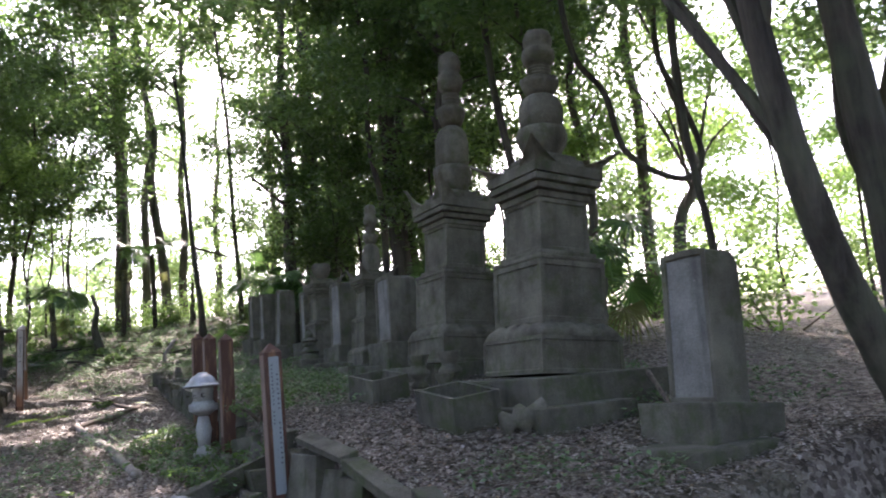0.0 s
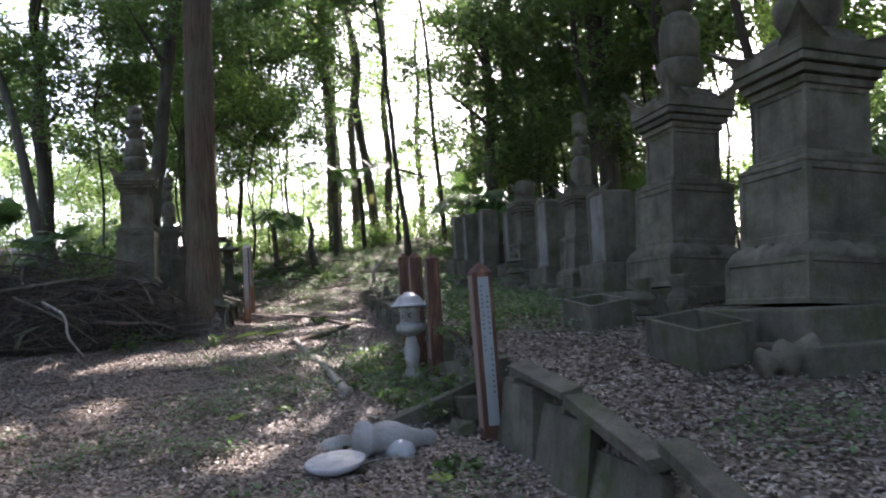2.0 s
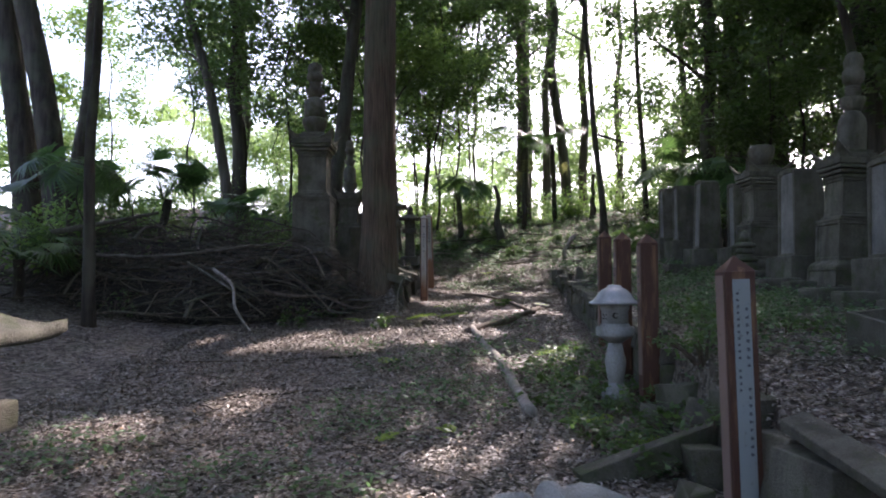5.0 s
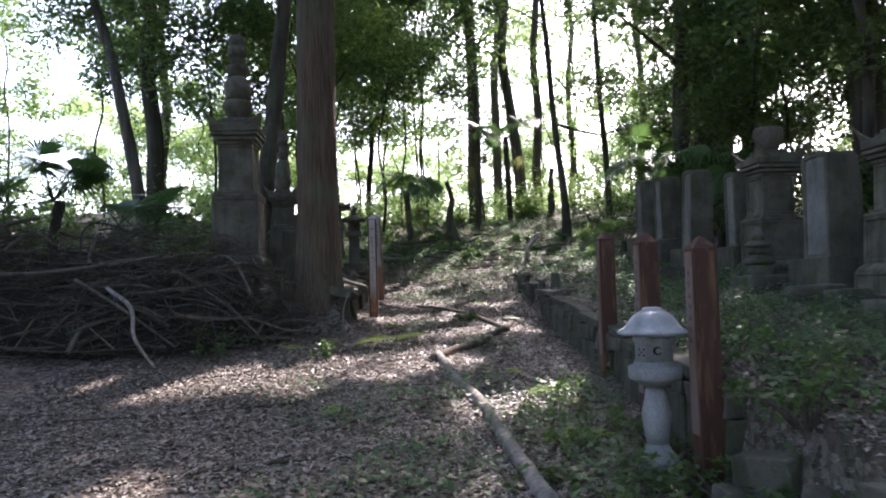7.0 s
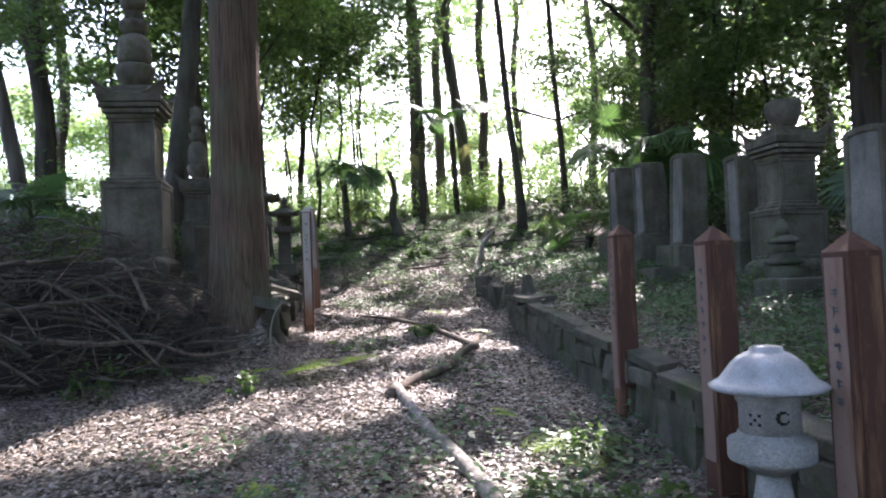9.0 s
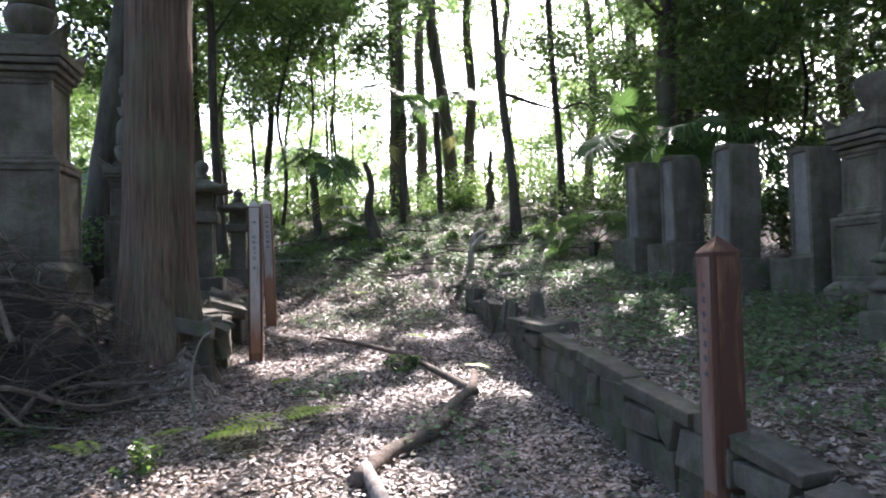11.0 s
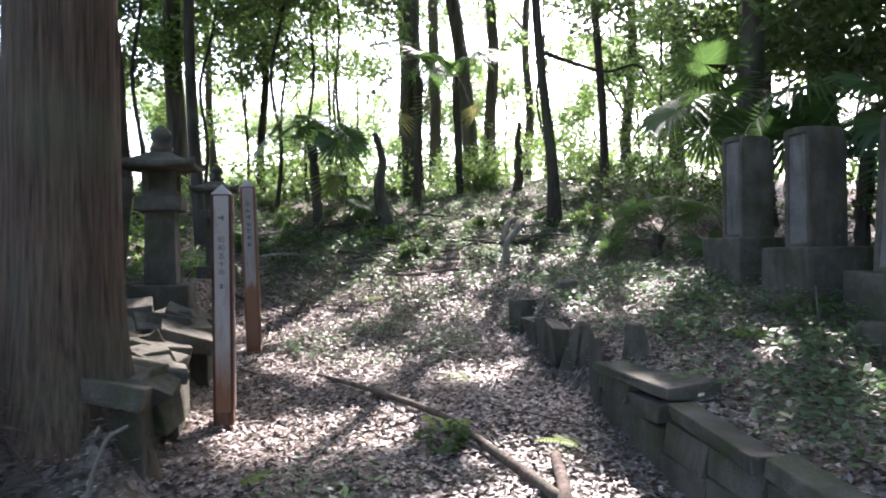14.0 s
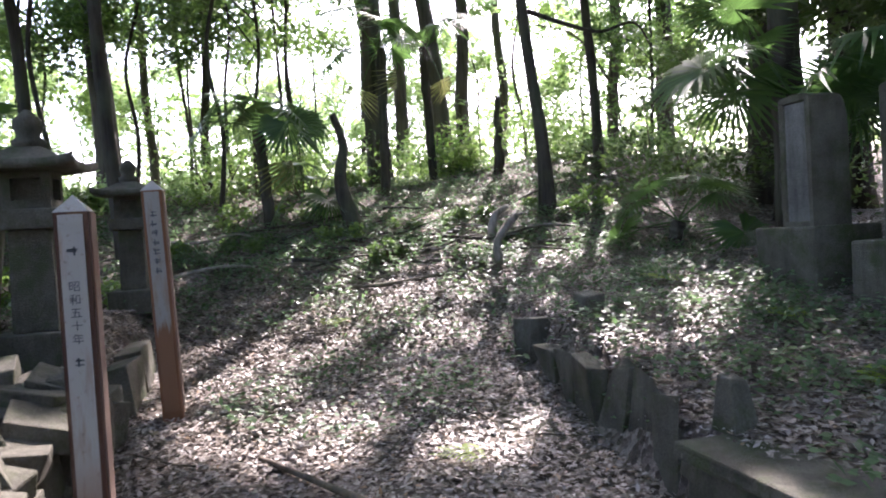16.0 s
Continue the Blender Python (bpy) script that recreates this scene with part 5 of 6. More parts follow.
def palm(label, x, y, h, fronds, reach=0.6, scale=1.0, dry=0, trunk=0.065, seed=0):
    r = random.Random(seed)
    t = thing("fan_palm", label, "palm", (x, y, gz(x, y) - 0.05), group="fan palms")
    if h > 0.3:
        part("trunk", tube(spline([(0, 0, 0), (r.uniform(-0.06, 0.06), 0.03, h * 0.5), (r.uniform(-0.1, 0.1), 0, h)], 5), [trunk * (1 + 0.2 * (k % 2)) for k in range(11)], 9, rough=0.15), BARK_DARK, t, "shaggy fibrous trunk")
    for k in range(fronds):
        a_ = 2 * math.pi * k / fronds * 1.618 * 2 + r.uniform(-0.3, 0.3)
        el = r.uniform(-0.25, 1.1) if k >= dry else r.uniform(-1.2, -0.7)
        ln = reach * r.uniform(0.7, 1.25)
        p0 = Vector((0, 0, h))
        p1 = p0 + Vector((math.cos(a_) * math.cos(el), math.sin(a_) * math.cos(el), math.sin(el))) * ln
        part("stalk", tube([p0, (p0 + p1) / 2 + Vector((0, 0, 0.05 * ln)), p1], [0.011, 0.009, 0.007], 5), PALM_LEAF, t)
        ob = mesh_part("frond", FANS[3] if k < dry else FANS[r.randrange(3)], None, t)
        ob.matrix_basis = Matrix.Translation(p1) @ Matrix.Rotation(a_, 4, "Z") @ Matrix.Rotation(-el * 0.6 + r.uniform(0.15, 1.15), 4, "Y") @ Matrix.Rotation(r.uniform(-0.5, 0.5), 4, "X") @ Matrix.Diagonal((scale, scale, scale, 1))
    return t


PL = "green fan palm with spreading pleated fronds"
palm(PL, 4.95, 13.2, 1.45, 13, 0.75, 1.15, 0, seed=1)
palm(PL, 5.3, 12.0, 1.1, 12, 0.7, 1.1, 0, seed=2)
palm(PL, 4.5, 14.4, 0.35, 7, 0.6, 0.95, 0, seed=3)
palm("fan palm with drooping fronds on the bank", 0.35, 16.9, 1.3, 12, 0.6, 1.05, 1, seed=4)
palm("low fan palm on the bank", 0.95, 17.2, 0.35, 8, 0.5, 0.8, 0, seed=5)
palm("fan palm with hanging dry fronds", 2.1, 18.6, 2.3, 9, 0.6, 1.05, 2, seed=6)
palm("fan palm with hanging dry fronds", 3.1, 19.6, 2.3, 7, 0.6, 0.9, 1, seed=7)
palm(PL, -4.9, 11.2, 1.2, 13, 0.65, 0.95, 1, seed=8)
palm(PL, -3.9, 12.2, 0.9, 12, 0.6, 0.9, 0, seed=9)
palm(PL, -6.1, 10.4, 1.3, 12, 0.65, 1.0, 0, seed=10)
palm(PL, -5.6, 8.2, 0.6, 11, 0.6, 0.9, 0, seed=11)
palm(PL, 6.4, 9.2, 0.9, 12, 0.7, 1.1, 0, seed=12)
palm(PL, 6.2, 3.4, 1.0, 12, 0.7, 1.1, 1, seed=13)
palm(PL, -3.3, 18.0, 1.0, 9, 0.6, 1.0, 0, seed=15)


# ---- undergrowth ----
def bush(label, x, y, radius, height, n, size, mat, name="bush", per=220):
    t = thing(name, label, "bush", (x, y, gz(x, y)))
    clouds = []
    for k in range(max(4, n // per)):
        a_, o = rnd.uniform(0, 6.28), radius * math.sqrt(rnd.random())
        zz = rnd.uniform(0.1, 1.0) * height * (1 - 0.4 * o / radius)
        clouds.append(blob_points((o * math.cos(a_), o * math.sin(a_), zz), radius * 0.34 + 0.12 * (per > 100), per, 0.8))
        if k < 6:
            part("stem", tube([(0.2 * o * math.cos(a_), 0.2 * o * math.sin(a_), -0.05), (0.6 * o * math.cos(a_), 0.6 * o * math.sin(a_), zz * 0.6), (o * math.cos(a_), o * math.sin(a_), zz)], [0.014, 0.01, 0.005], 5), TWIG, t)
    p = np.concatenate(clouds)
    p = p[p[:, 2] > -0.05]
    p = sun_gaps(p + np.array(t.location)) - np.array(t.location)
    mesh_part("foliage", quads_mesh("foliage", leaves(p, size, size * 0.5, 0.45, 0.1), mat), None, t)
    return t


# Sun and shade on these bushes are partly put into the leaf colour.
B1, B2 = "leafy green undergrowth bush in sun", "dense undergrowth bush with shade put into its dark leaf colour"
for x, y, r_, h_, n_s, mat in ((-4.3, 11.3, 1.3, 1.3, 2600, LEAF_BRIGHT), (-3.0, 12.2, 1.0, 1.2, 1800, LEAF), (-6.0, 12.0, 1.4, 1.3, 2600, LEAF_BRIGHT), (-7.0, 9.0, 1.5, 1.4, 2600, LEAF_BRIGHT), (-5.2, 9.6, 0.9, 1.0, 1500, LEAF),
                              (-5.5, 16.0, 1.8, 1.6, 2800, LEAF_BRIGHT), (-3.5, 16.2, 1.3, 1.2, 2200, LEAF_BRIGHT), (-8.5, 6.0, 1.6, 1.5, 2400, LEAF), (-2.2, 15.0, 0.8, 0.8, 1500, LEAF_BRIGHT),
                              (-0.5, 19.5, 1.5, 1.1, 2600, LEAF_BRIGHT), (1.3, 20.6, 1.5, 0.9, 2600, LEAF_BRIGHT), (3.2, 20.4, 1.2, 0.8, 2200, LEAF_BRIGHT), (5.0, 20.2, 1.4, 1.1, 2600, LEAF_BRIGHT), (2.4, 23.5, 2.2, 1.5, 3000, LEAF_FAR),
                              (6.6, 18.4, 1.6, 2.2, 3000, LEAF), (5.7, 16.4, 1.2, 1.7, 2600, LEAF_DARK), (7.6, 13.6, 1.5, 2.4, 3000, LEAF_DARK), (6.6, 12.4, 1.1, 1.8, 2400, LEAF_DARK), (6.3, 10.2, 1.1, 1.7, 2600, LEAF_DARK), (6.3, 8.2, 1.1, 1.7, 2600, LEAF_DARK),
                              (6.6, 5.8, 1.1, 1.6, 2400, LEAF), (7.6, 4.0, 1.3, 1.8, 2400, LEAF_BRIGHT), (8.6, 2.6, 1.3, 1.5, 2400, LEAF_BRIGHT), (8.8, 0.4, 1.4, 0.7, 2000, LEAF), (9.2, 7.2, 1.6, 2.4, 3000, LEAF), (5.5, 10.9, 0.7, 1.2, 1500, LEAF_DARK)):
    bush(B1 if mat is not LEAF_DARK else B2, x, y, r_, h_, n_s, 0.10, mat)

for k in range(30):
    x, y = rnd.uniform(-4.2, 6.2), rnd.uniform(14.4, 20.6)
    if abs(x - 1.2) < 1.3 and y < 15.2:
        continue
    bush("low leafy seedling plant on the bank", x, y, rnd.uniform(0.18, 0.42), rnd.uniform(0.12, 0.4), rnd.randrange(220, 460), 0.08, rnd.choice((LEAF_BRIGHT, LEAF_BRIGHT, LEAF)), "low_plant", 36)

for x, y, r_, h_ in ((1.22, 4.25, 0.22, 0.3), (1.62, 4.15, 0.28, 0.45), (1.0, 4.95, 0.2, 0.2), (1.95, 4.1, 0.3, 0.35), (1.25, 5.3, 0.22, 0.28), (0.95, 5.6, 0.22, 0.2), (1.35, 6.2, 0.2, 0.3), (2.3, 5.4, 0.3, 0.25), (2.6, 4.2, 0.3, 0.22), (1.2, 3.55, 0.2, 0.22), (3.1, 6.1, 0.25, 0.22), (3.4, 9.2, 0.25, 0.3), (0.75, 4.5, 0.22, 0.14), (1.05, 3.9, 0.24, 0.2), (-2.0, 8.2, 0.22, 0.2), (1.15, 1.9, 0.14, 0.14), (-4.4, 8.3, 0.4, 0.5), (-3.4, 10.4, 0.5, 0.9), (-2.9, 9.9, 0.35, 1.1), (1.75, 3.3, 0.3, 0.5), (1.85, 3.8, 0.3, 0.5), (1.6, 3.7, 0.25, 0.35), (2.1, 4.6, 0.3, 0.35), (1.5, 4.75, 0.22, 0.4), (1.3, 3.2, 0.25, 0.25), (-1.9, 8.7, 0.4, 0.4), (-2.3, 9.4, 0.35, 0.5), (3.9, 8.6, 0.3, 0.35), (3.6, 10.5, 0.3, 0.3), (0.9, 9.9, 0.15, 0.16), (-0.75, 8.0, 0.14, 0.22)):
    bush("leafy green seedlings beside the path", x, y, r_, h_ * 0.8, 130, 0.065, LEAF, "low_plant", 16)

# Undergrowth whose sunlit look comes from the paler leaf colours.
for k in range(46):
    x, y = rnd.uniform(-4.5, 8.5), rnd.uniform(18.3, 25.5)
    bush("undergrowth at the edge of the wood in leaves coloured as sunlit", x, y, rnd.uniform(0.4, 0.9), rnd.uniform(0.3, 0.9), rnd.randrange(350, 700), 0.10, rnd.choice((LEAF_BRIGHT, LEAF_FAR, LEAF_FAR)), "low_plant", 60)

# far woods all round, sunlight and haze put into their pale leaf colour
cl = []
for k in range(230):
    a_ = rnd.uniform(0, 2 * math.pi)
    d_ = rnd.uniform(27, 46)
    px, py = 2 + d_ * math.sin(a_), 8 + d_ * math.cos(a_)
    ahead = math.cos(a_ + 0.12)
    if math.sin(a_) < -0.3 and math.cos(a_) > -0.6:
        hz = rnd.uniform(-0.5, 1.2)
    elif ahead > 0.2 and rnd.random() < 0.45:
        hz = rnd.uniform(0, 4.5)
    else:
        hz = rnd.uniform(0, 11)
    cl.append(blob_points((px, py, hz + gz(px, py)), rnd.uniform(1.3, 2.6), 210, 0.7))
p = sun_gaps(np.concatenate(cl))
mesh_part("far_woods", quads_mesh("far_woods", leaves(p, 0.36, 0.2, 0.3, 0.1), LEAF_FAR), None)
tagged(bpy.data.objects["far_woods"], "distant woodland foliage with sun and haze put into its pale colour", "woods", kind="stuff")

house = thing("house", "pale house wall seen far off through the trees", "house", (2.0, 47.0, gz(2, 47)), (0, 0, 6))
part("wall", block(-5, 5, 0, 6, -0.5, 3.4, 0.02), PLASTER, house)
part("roof", block(-5.5, 5.5, -0.5, 6.5, 3.4, 4.4, 0.05, 0, 0.2), TILE, house)
for k in range(4):
    wdw = part("window", block(-0.55, 0.55, -0.05, 0.02, 1.0, 2.3, 0.01), PLASTER, house)
    wdw.location = (-3.6 + 2.4 * k, -0.02, 0)
    part("pane", block(-0.46, 0.46, -0.07, -0.05, 1.1, 2.2, 0.005), PANE, wdw)

# ---- brush pile ----
pile = thing("brush_pile", "heap of cut dry branches and twigs beside the path", "brush pile", (-3.3, 9.0, 0))


def pile_shape(x, y):
    return ((x + 3.6) / 2.5) ** 2 + ((y - 9.35) / 1.3) ** 2


def pile_top(x, y):
    ridge = 1.12 + 0.16 * math.sin(2.1 * x + 0.5) + 0.1 * math.sin(5.3 * x + 2 * y)
    return gz(x, y) + ridge * max(0.0, 1 - pile_shape(x, y)) ** 0.6


def stick(x, y, ln, a_, r0, mat, rise=0.0, bow=0.10, fork=True):
    """A tapering branch lying on the heap, with a side shoot."""
    low = gz(x, y)
    z = low + rnd.uniform(0.25, 1.0) ** 0.5 * (pile_top(x, y) - low)
    side = rnd.uniform(-bow, bow) * ln
    pts = []
    for k in range(6):
        f = k / 5 - 0.5
        b_2 = side * (1 - 4 * f * f) + rnd.uniform(-0.025, 0.025)
        px, py = x + ln * f * math.cos(a_) - b_2 * math.sin(a_), y + ln * f * math.sin(a_) * 0.8 + b_2 * math.cos(a_)
        py = max(py, 7.9)
        zz = min(z + f * rise + rnd.uniform(-0.03, 0.03), max(pile_top(px, py), gz(px, py) + 0.05) + 0.10 + max(0.0, rise * f))
        pts.append((px + 3.3, py - 9.0, max(zz, gz(px, py) + 0.02)))
    line = spline(pts, 3)
    branch = part("branch", tube(line, [r0 * (1 - 0.05 * i) for i in range(16)], 6), mat, pile)
    if fork:
        s0 = line[rnd.randrange(5, 11)]
        d = (line[-1] - line[0]).normalized() + Vector((rnd.uniform(-0.7, 0.7), rnd.uniform(-0.7, 0.7), rnd.uniform(-0.1, 0.5)))
        l2 = ln * rnd.uniform(0.2, 0.4)
        part("shoot", tube([s0, s0 + d * l2 * 0.5 + Vector((0, 0, rnd.uniform(-0.04, 0.04))), s0 + d * l2], [r0 * 0.55, r0 * 0.42, r0 * 0.2], 5), mat, branch)


for k in range(300):
    x, y = rnd.uniform(-6.0, -1.25), rnd.uniform(8.0, 10.5)
    if pile_shape(x, y) > 1.0 or (-2.85 < x < -1.4 and y > 9.6):
        continue
    stick(x, y, rnd.uniform(0.7, 2.3), rnd.gauss(0.0, 0.55) if k % 3 else rnd.uniform(0, 3.1), rnd.choice((0.006, 0.008, 0.011, 0.014, 0.019, 0.027)), (TWIG, BARK_DARK, BARK_DARK, TWIG, BARK_DARK, BARK_DARK, BARK)[k % 7], rnd.uniform(-0.35, 0.35), fork=k % 2 == 0)
# thicker limbs that stick out of the heap towards the path and up against the light
for pts, r0, mat in (([(-3.05, 8.3, 0.75), (-2.72, 8.05, 0.55), (-2.62, 7.85, 0.28), (-2.4, 7.75, 0.02)], 0.026, DEADWOOD), ([(-3.5, 8.6, 0.8), (-3.0, 8.25, 0.62), (-2.66, 8.0, 0.45), (-2.3, 8.1, 0.15)], 0.022, BARK),
                     ([(-4.7, 8.5, 0.75), (-3.9, 8.35, 0.85), (-3.1, 8.4, 0.98), (-2.6, 8.7, 1.05)], 0.028, BARK), ([(-5.4, 8.6, 0.9), (-4.8, 8.9, 1.15), (-4.2, 9.3, 1.35)], 0.045, BARK), ([(-3.3, 9.2, 0.6), (-2.6, 8.9, 0.85), (-1.9, 8.6, 0.5), (-1.5, 8.45, 0.15)], 0.02, TWIG),
                     ([(-2.5, 9.0, 0.8), (-2.0, 8.7, 0.6), (-1.6, 8.5, 0.22)], 0.016, BARK_DARK), ([(-4.3, 9.1, 0.9), (-4.45, 9.0, 1.35), (-4.4, 9.0, 1.65)], 0.014, BARK_DARK), ([(-3.7, 9.2, 0.9), (-3.62, 9.1, 1.3), (-3.4, 9.1, 1.45)], 0.012, BARK_DARK), ([(-5.1, 9.2, 0.8), (-5.3, 9.1, 1.3), (-5.25, 9.0, 1.6)], 0.013, BARK_DARK)):
    line = spline([(px + 3.3, py - 9.0, gz(px, py) + zz) for px, py, zz in pts], 5)
    part("branch", tube(line, [r0 * (1 - 0.5 * i / (len(line) - 1)) for i in range(len(line))], 8, rough=0.06), mat, pile)
# fine twigs of the heap
seg = []
for k in range(6500):
    x, y = rnd.uniform(-6.1, -1.1), rnd.uniform(7.95, 10.7)
    if pile_shape(x, y) > 1:
        continue
    seg.append((x + 3.3, y - 9.0, gz(x, y) + rnd.random() ** 0.6 * (pile_top(x, y) - gz(x, y))))
seg = np.array(seg)
mesh_part("fine_brush", quads_mesh("fine_brush", leaves(seg, 0.55, 0.011, 0.6, 0.0, 0.04), TWIG), None, pile)
tagged(bpy.data.objects["fine_brush"], kind="stuff")
# a dark core that paints the shade between the branches of the heap
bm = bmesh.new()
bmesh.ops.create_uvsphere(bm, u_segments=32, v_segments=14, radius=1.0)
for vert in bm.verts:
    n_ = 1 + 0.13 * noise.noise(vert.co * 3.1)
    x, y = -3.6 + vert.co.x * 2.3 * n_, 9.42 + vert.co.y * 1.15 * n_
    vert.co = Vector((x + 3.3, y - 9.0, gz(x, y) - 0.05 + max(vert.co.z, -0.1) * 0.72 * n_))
part("shade_core", bm, DARK, pile, "dark core painted as the shade within the heap", True)


# ---- fallen branches ----
def fallen(label, points, r0, r1, mat, name="fallen_branch"):
    base = points[0]
    t = thing(name, label, "branch", (base[0], base[1], gz(*base[:2])))
    raw = []
    for q in points:
        lift = q[2] if len(q) > 2 else 0.0
        raw.append((q[0] - base[0], q[1] - base[1], gz(q[0], q[1]) - gz(*base[:2]) + r0 * 0.7 + lift))
    pts = spline(raw, 5)
    n = len(pts)
    part("branch", tube(pts, [r0 + (r1 - r0) * k / (n - 1) for k in range(n)], 9, rough=0.1), mat, t, smooth=True)
    return t


fallen("pale dry branch lying along the path", [(0.70, 4.2), (0.66, 5.0), (0.60, 5.9), (0.47, 6.9), (0.36, 7.72, 0.02)], 0.05, 0.038, DEADWOOD)
fallen("crooked brown branch lying across the path", [(0.30, 7.6), (0.52, 7.95), (0.86, 8.3, 0.02), (1.05, 8.75, 0.03), (1.25, 9.1, 0.02), (1.42, 9.7)], 0.048, 0.030, TWIG)
fallen("thin forked brown branch on the leaves", [(1.27, 9.05, 0.02), (1.08, 9.75, 0.03), (0.92, 10.3, 0.02), (0.60, 10.75, 0.03), (0.22, 11.35)], 0.032, 0.014, TWIG)
for pts, r_ in (([(-0.1, 12.0), (0.5, 12.25), (1.1, 12.6)], 0.012), ([(0.8, 11.2), (1.3, 11.9), (1.6, 12.7)], 0.010), ([(-2.3, 4.6), (-1.4, 4.9), (-0.4, 5.1), (0.4, 5.4)], 0.014), ([(-0.8, 6.4), (-1.6, 6.2), (-2.6, 6.1)], 0.012), ([(0.4, 14.6), (1.2, 14.5), (2.2, 14.7)], 0.03), ([(1.4, 15.3), (2.2, 15.1), (3.2, 15.4)], 0.022), ([(0.6, 15.0), (1.6, 15.3), (2.6, 15.2)], 0.02), ([(1.0, 16.2), (1.7, 15.9), (2.6, 16.1)], 0.028), ([(2.1, 8.3, 0.1), (2.6, 9.0), (3.2, 9.9), (3.7, 10.6, 0.2)], 0.012), ([(0.9, 0.3), (0.6, 0.9), (-0.2, 1.4), (-1.4, 1.9)], 0.014), ([(-0.7, 13.9), (-0.3, 13.6), (0.05, 13.2)], 0.02), ([(3.0, 0.3), (3.4, 0.6), (3.5, 0.95)], 0.02),
                ([(4.3, 0.9, 0.3), (4.1, 0.5, 0.15), (4.0, 0.2)], 0.022), ([(1.55, 0.0), (2.1, 0.3), (2.7, 0.2)], 0.008), ([(1.3, 14.0), (1.0, 13.2), (0.85, 12.4)], 0.010)):
    fallen("thin dry fallen branch among dead leaves", pts, r_, r_ * 0.6, TWIG)
for k in range(26):
    bx, by, ba = rnd.uniform(-0.8, 3.6), rnd.uniform(15.0, 17.3), rnd.uniform(-0.7, 0.7)
    bl = rnd.uniform(0.6, 1.7)
    fallen("dark dead branch lying on the bank", [(bx + bl * f * math.cos(ba), by + bl * f * math.sin(ba) + rnd.uniform(-0.1, 0.1), rnd.uniform(0.0, 0.14)) for f in (0, 0.35, 0.7, 1.0)], rnd.uniform(0.012, 0.026), 0.007, DEADWOOD if k % 6 == 0 else BARK_DARK)
fallen("short pale crooked limb standing up from the leaves", [(2.62, 14.7), (2.6, 14.72, 0.2), (2.72, 14.75, 0.36), (2.86, 14.8, 0.46)], 0.05, 0.035, DEADWOOD)
st = thing("bent_shoot", "thin bent bare shoot by the cedar's foot", "branch", (-0.62, 8.85, gz(-0.62, 8.85)))
part("shoot", tube(spline([(0, 0, 0), (-0.03, 0, 0.3), (0.03, 0, 0.52), (0.11, 0, 0.58)], 5), [0.012 - 0.0004 * k for k in range(16)], 6), DEADWOOD, st)


# ---- ferns ----
def fern(x, y, ln, a_, n=5):
    t = thing("fern", "bright yellow-green fern frond near the path", "fern", (x, y, gz(x, y)), group="ferns")
    for k in range(n):
        aa = a_ + (k - n / 2) * 0.45 + rnd.uniform(-0.15, 0.15)
        l_n = ln * rnd.uniform(0.7, 1.1)
        q = []
        for s in range(2, 16):
            f = s / 15
            c = Vector((math.cos(aa) * l_n * f, math.sin(aa) * l_n * f, l_n * (0.55 * f - 0.42 * f * f) + 0.03))
            side = Vector((-math.sin(aa), math.cos(aa), 0.05))
            fwd = Vector((math.cos(aa), math.sin(aa), 0))
            w = l_n * 0.26 * math.sin(math.pi * min(1, 0.12 + f * 0.9))
            for sg in (-1, 1):
                tip = c + side * (sg * w) + fwd * (w * 0.35) - Vector((0, 0, w * 0.15))
                m_ = (c + tip) / 2
                q.append([list(c), list(m_ - fwd * l_n * 0.022), list(tip), list(m_ + fwd * l_n * 0.022 + Vector((0, 0, 0.004)))])
        mesh_part("frond", quads_mesh("frond", np.array(q), FERN), None, t)


for x, y, ln, a_, n in ((-0.55, 8.4, 0.5, 0.2, 4), (-0.1, 8.75, 0.42, 0.6, 4), (-1.05, 8.2, 0.4, 2.6, 2), (-0.8, 8.55, 0.35, -0.6, 2), (1.05, 5.1, 0.34, 1.0, 4), (0.95, 6.3, 0.36, 0.3, 4), (1.25, 5.9, 0.3, 2.2, 4), (1.1, 6.9, 0.3, 3.0, 3), (0.9, 10.0, 0.3, 1.5, 3), (1.25, 10.9, 0.28, 2.5, 3), (1.6, 9.75, 0.3, 2.9, 3),
                        (-0.6, 5.9, 0.25, 1.0, 3), (-0.4, 3.6, 0.22, 1.0, 3), (0.1, 3.8, 0.2, 2.0, 3), (1.2, 3.9, 0.35, 2.3, 4), (1.45, 3.5, 0.3, 2.6, 4), (0.75, 13.6, 0.3, 1.2, 3), (-0.2, 9.55, 0.22, 0.4, 2), (1.0, 1.6, 0.22, 2.0, 3), (1.15, 0.9, 0.24, 2.0, 3), (3.3, 11.2, 0.3, 2.0, 4), (2.9, 10.2, 0.28, 1.0, 4), (3.4, 12.6, 0.35, 2.5, 4)):
    fern(x, y, ln, a_, n)

# ---- ground ivy ----
def patches(spots, density):
    out = []
    for x, y, rx, ry in spots:
        n = int(density * rx * ry * 3.1)
        a_ = rng.uniform(0, 2 * np.pi, n)
        r_ = np.sqrt(rng.uniform(0, 1, n))
        px, py = x + rx * r_ * np.cos(a_), y + ry * r_ * np.sin(a_)
        keep = np.sin(px * 5.1 + 1) * np.sin(py * 4.3) + rng.normal(0, 0.6, n) > -0.1
        px, py = px[keep], py[keep]
        out.append(np.stack([px, py, ground(px, py) + rng.uniform(0.02, 0.14, len(px))], axis=1))
    return np.concatenate(out)


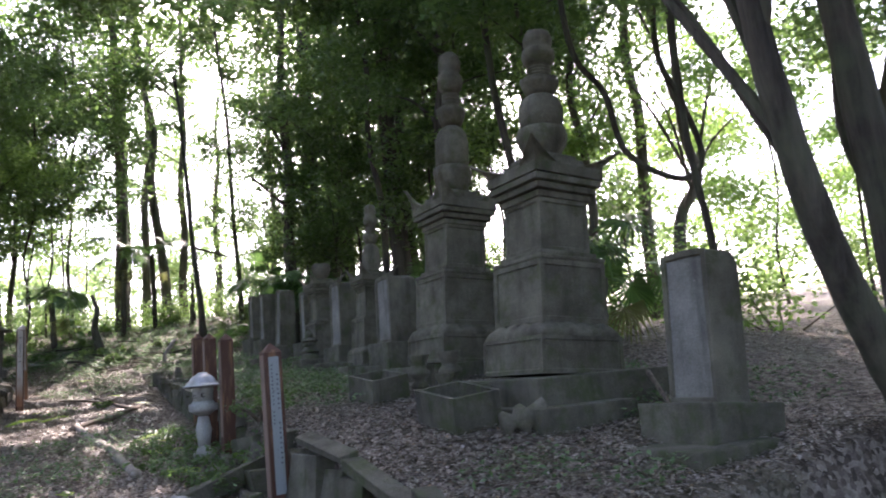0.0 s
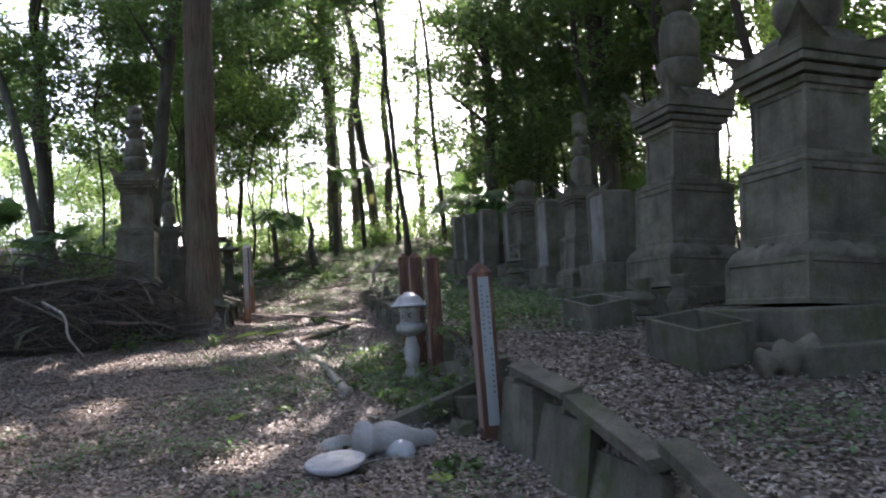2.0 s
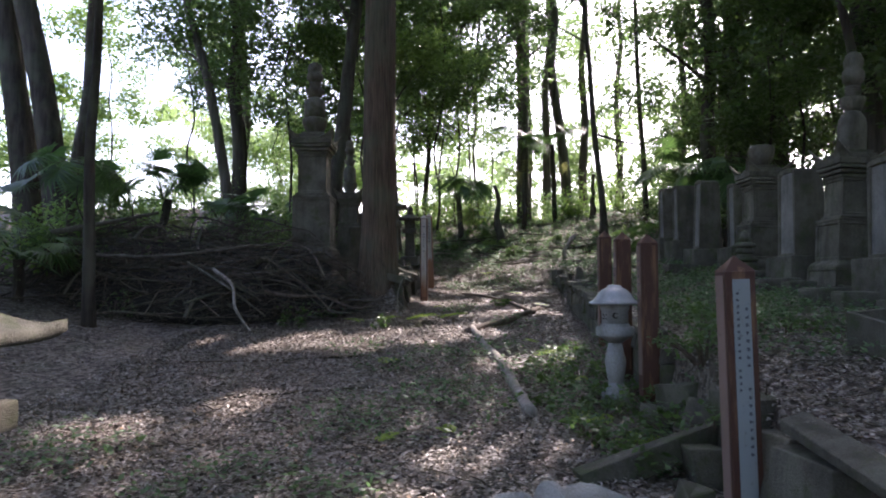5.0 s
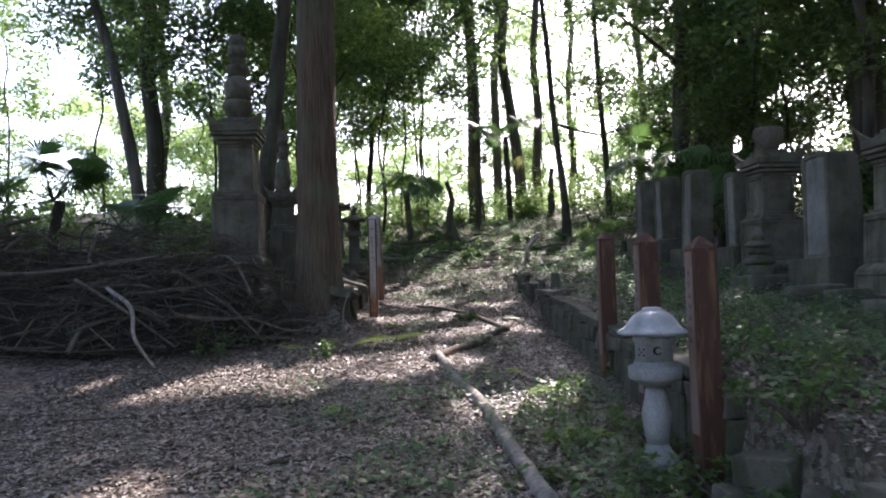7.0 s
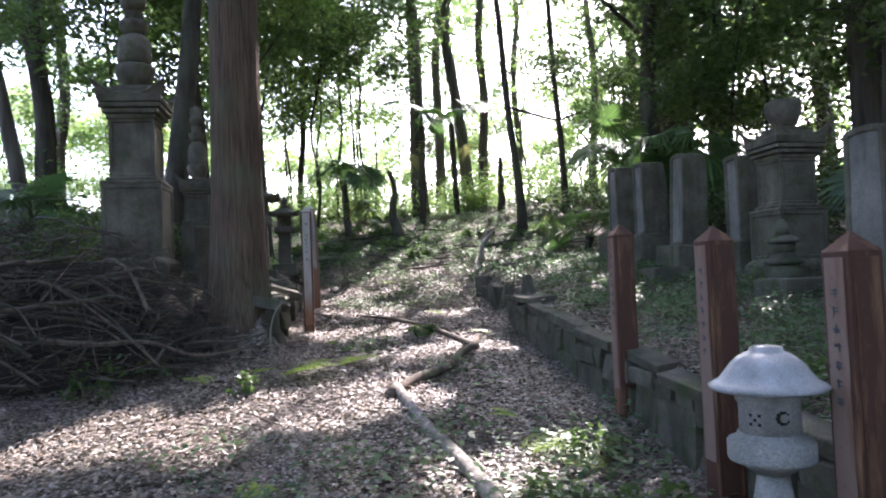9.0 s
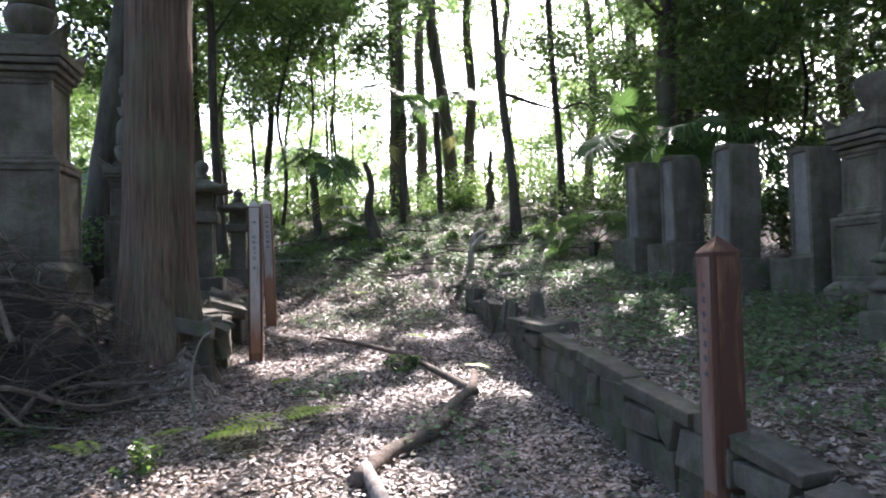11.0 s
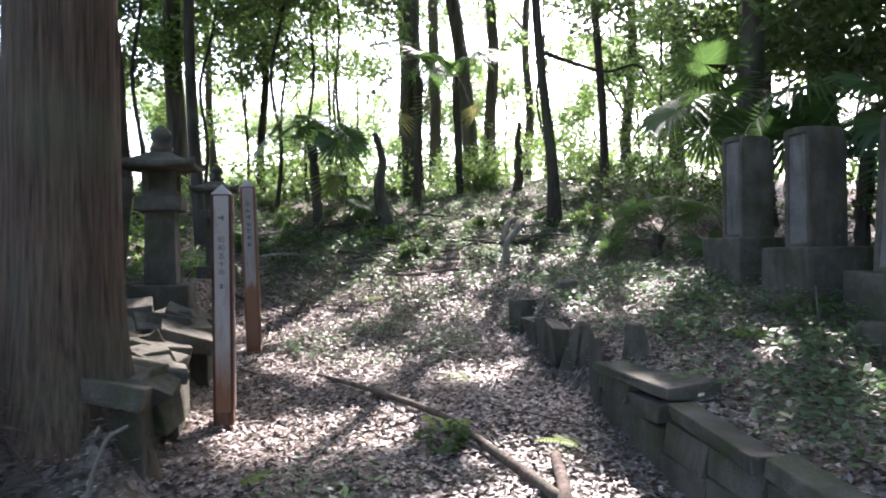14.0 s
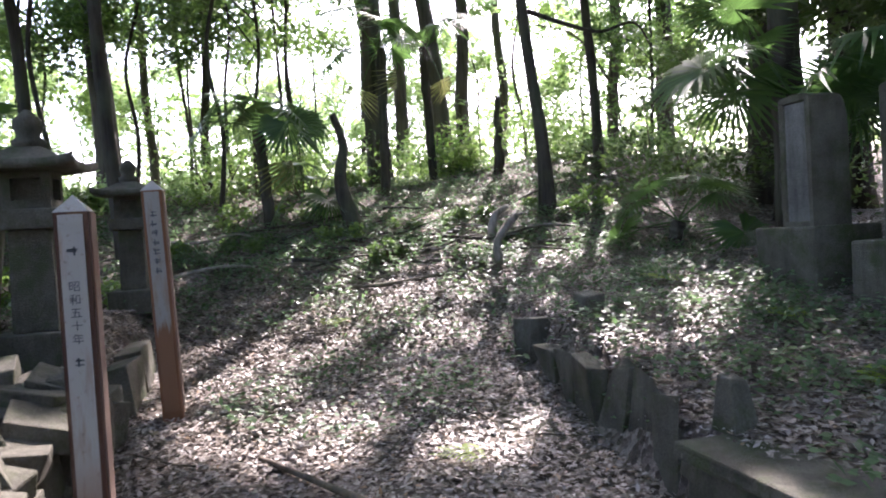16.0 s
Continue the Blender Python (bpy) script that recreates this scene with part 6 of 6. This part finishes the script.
p = patches([(2.6, 4.4, 0.9, 1.3), (2.7, 6.6, 1.0, 1.6), (3.0, 8.8, 0.9, 1.2), (3.0, 10.8, 1.0, 1.1), (3.0, 12.4, 1.1, 1.3), (3.2, 14.0, 1.4, 1.2), (2.6, 16.5, 2.0, 1.6), (4.6, 16.2, 1.2, 1.6), (0.3, 16.4, 1.8, 1.4), (-1.2, 15.8, 1.5, 1.6), (-1.8, 8.9, 0.6, 0.5), (-2.4, 13.5, 1.3, 1.6), (1.3, 4.2, 0.5, 0.7), (1.0, 5.6, 0.5, 0.8), (1.4, 6.4, 0.35, 0.8), (-0.4, 4.1, 0.9, 0.5), (-0.2, 6.0, 0.7, 0.5), (1.3, 18.6, 2.8, 1.4), (4.0, 18.8, 2.0, 1.5), (1.5, 16.0, 2.6, 1.2), (3.6, 15.2, 1.4, 1.0), (-2.5, 18.2, 2.4, 1.8), (5.5, 0.8, 0.6, 0.8), (4.9, 2.6, 0.5, 1.0), (-0.6, 1.5, 0.8, 0.4), (0.9, 8.0, 0.3, 0.6), (0.2, 14.3, 1.2, 0.8), (5.4, 7.5, 0.6, 3.0), (1.1, 1.2, 0.3, 0.8), (-1.6, 0.6, 0.9, 0.5), (-1.0, 2.9, 0.8, 0.4), (0.2, 4.7, 0.6, 0.4), (-2.6, 3.4, 0.8, 0.5), (-0.9, 6.6, 0.4, 0.3), (2.6, 0.4, 0.5, 0.4), (2.9, 5.4, 1.2, 1.2), (3.3, 7.6, 0.9, 1.4), (2.5, 9.0, 0.6, 1.0), (4.4, 0.6, 0.6, 0.5), (3.0, -0.2, 0.4, 0.3), (1.45, 3.6, 0.45, 0.7), (1.2, 4.5, 0.35, 0.4), (0.1, 5.2, 0.35, 0.3), (-0.5, 4.6, 0.4, 0.25), (0.6, 6.6, 0.3, 0.5), (0.2, 9.4, 0.3, 0.3), (1.4, 13.4, 0.7, 0.6), (3.4, 9.6, 1.0, 1.3), (3.2, 11.6, 1.2, 1.4), (2.2, 4.6, 0.5, 1.0), (1.2, 5.0, 0.5, 0.9), (0.8, 12.2, 0.9, 0.8), (0.3, 15.2, 1.6, 0.8)], 620)
mesh_part("ground_ivy", quads_mesh("ground_ivy", leaves(p, 0.055, 0.034, 0.72, 0.0), IVY), None)
tagged(bpy.data.objects["ground_ivy"], "low green ivy and seedlings over the leaves", "ivy", kind="stuff")

# ---- fallen twigs ----
bm = bmesh.new()
for k in range(420):
    x, y = rnd.uniform(-3.0, 5.0), rnd.uniform(-2.0, 17.5)
    a_, ln, r_ = rnd.uniform(0, 6.28), rnd.uniform(0.12, 0.55), rnd.uniform(0.0025, 0.006)
    pts = []
    for s in range(4):
        px, py = x + ln * s / 3 * math.cos(a_) + rnd.uniform(-0.02, 0.02), y + ln * s / 3 * math.sin(a_) + rnd.uniform(-0.02, 0.02)
        pts.append((px, py, gz(px, py) + 0.02 + rnd.uniform(0, 0.02)))
    tube(pts, [r_, r_, r_ * 0.8, r_ * 0.5], 4, bm)
tagged(part("fallen_twigs", bm, TWIG, None), "thin dry twigs strewn among the leaves", "twigs", kind="stuff")

# ---- fallen leaves ----
n = 340000
px = np.concatenate([rng.uniform(-3.2, 5.2, int(n * 0.78)), rng.uniform(-8, 9, n - int(n * 0.78))])
py = np.concatenate([rng.uniform(-2.5, 15, int(n * 0.78)), rng.uniform(-7, 23, n - int(n * 0.78))])
pts = np.stack([px, py, ground(px, py) + rng.uniform(0.004, 0.03, n)], axis=1)
me = quads_mesh("fallen_leaves", leaves(pts, 0.044, 0.021, 0.80, 0.0, 0.25), LITTER)
tagged(mesh_part("fallen_leaves", me, None), "dry grey-brown fallen leaves covering the ground", "leaves", kind="stuff")
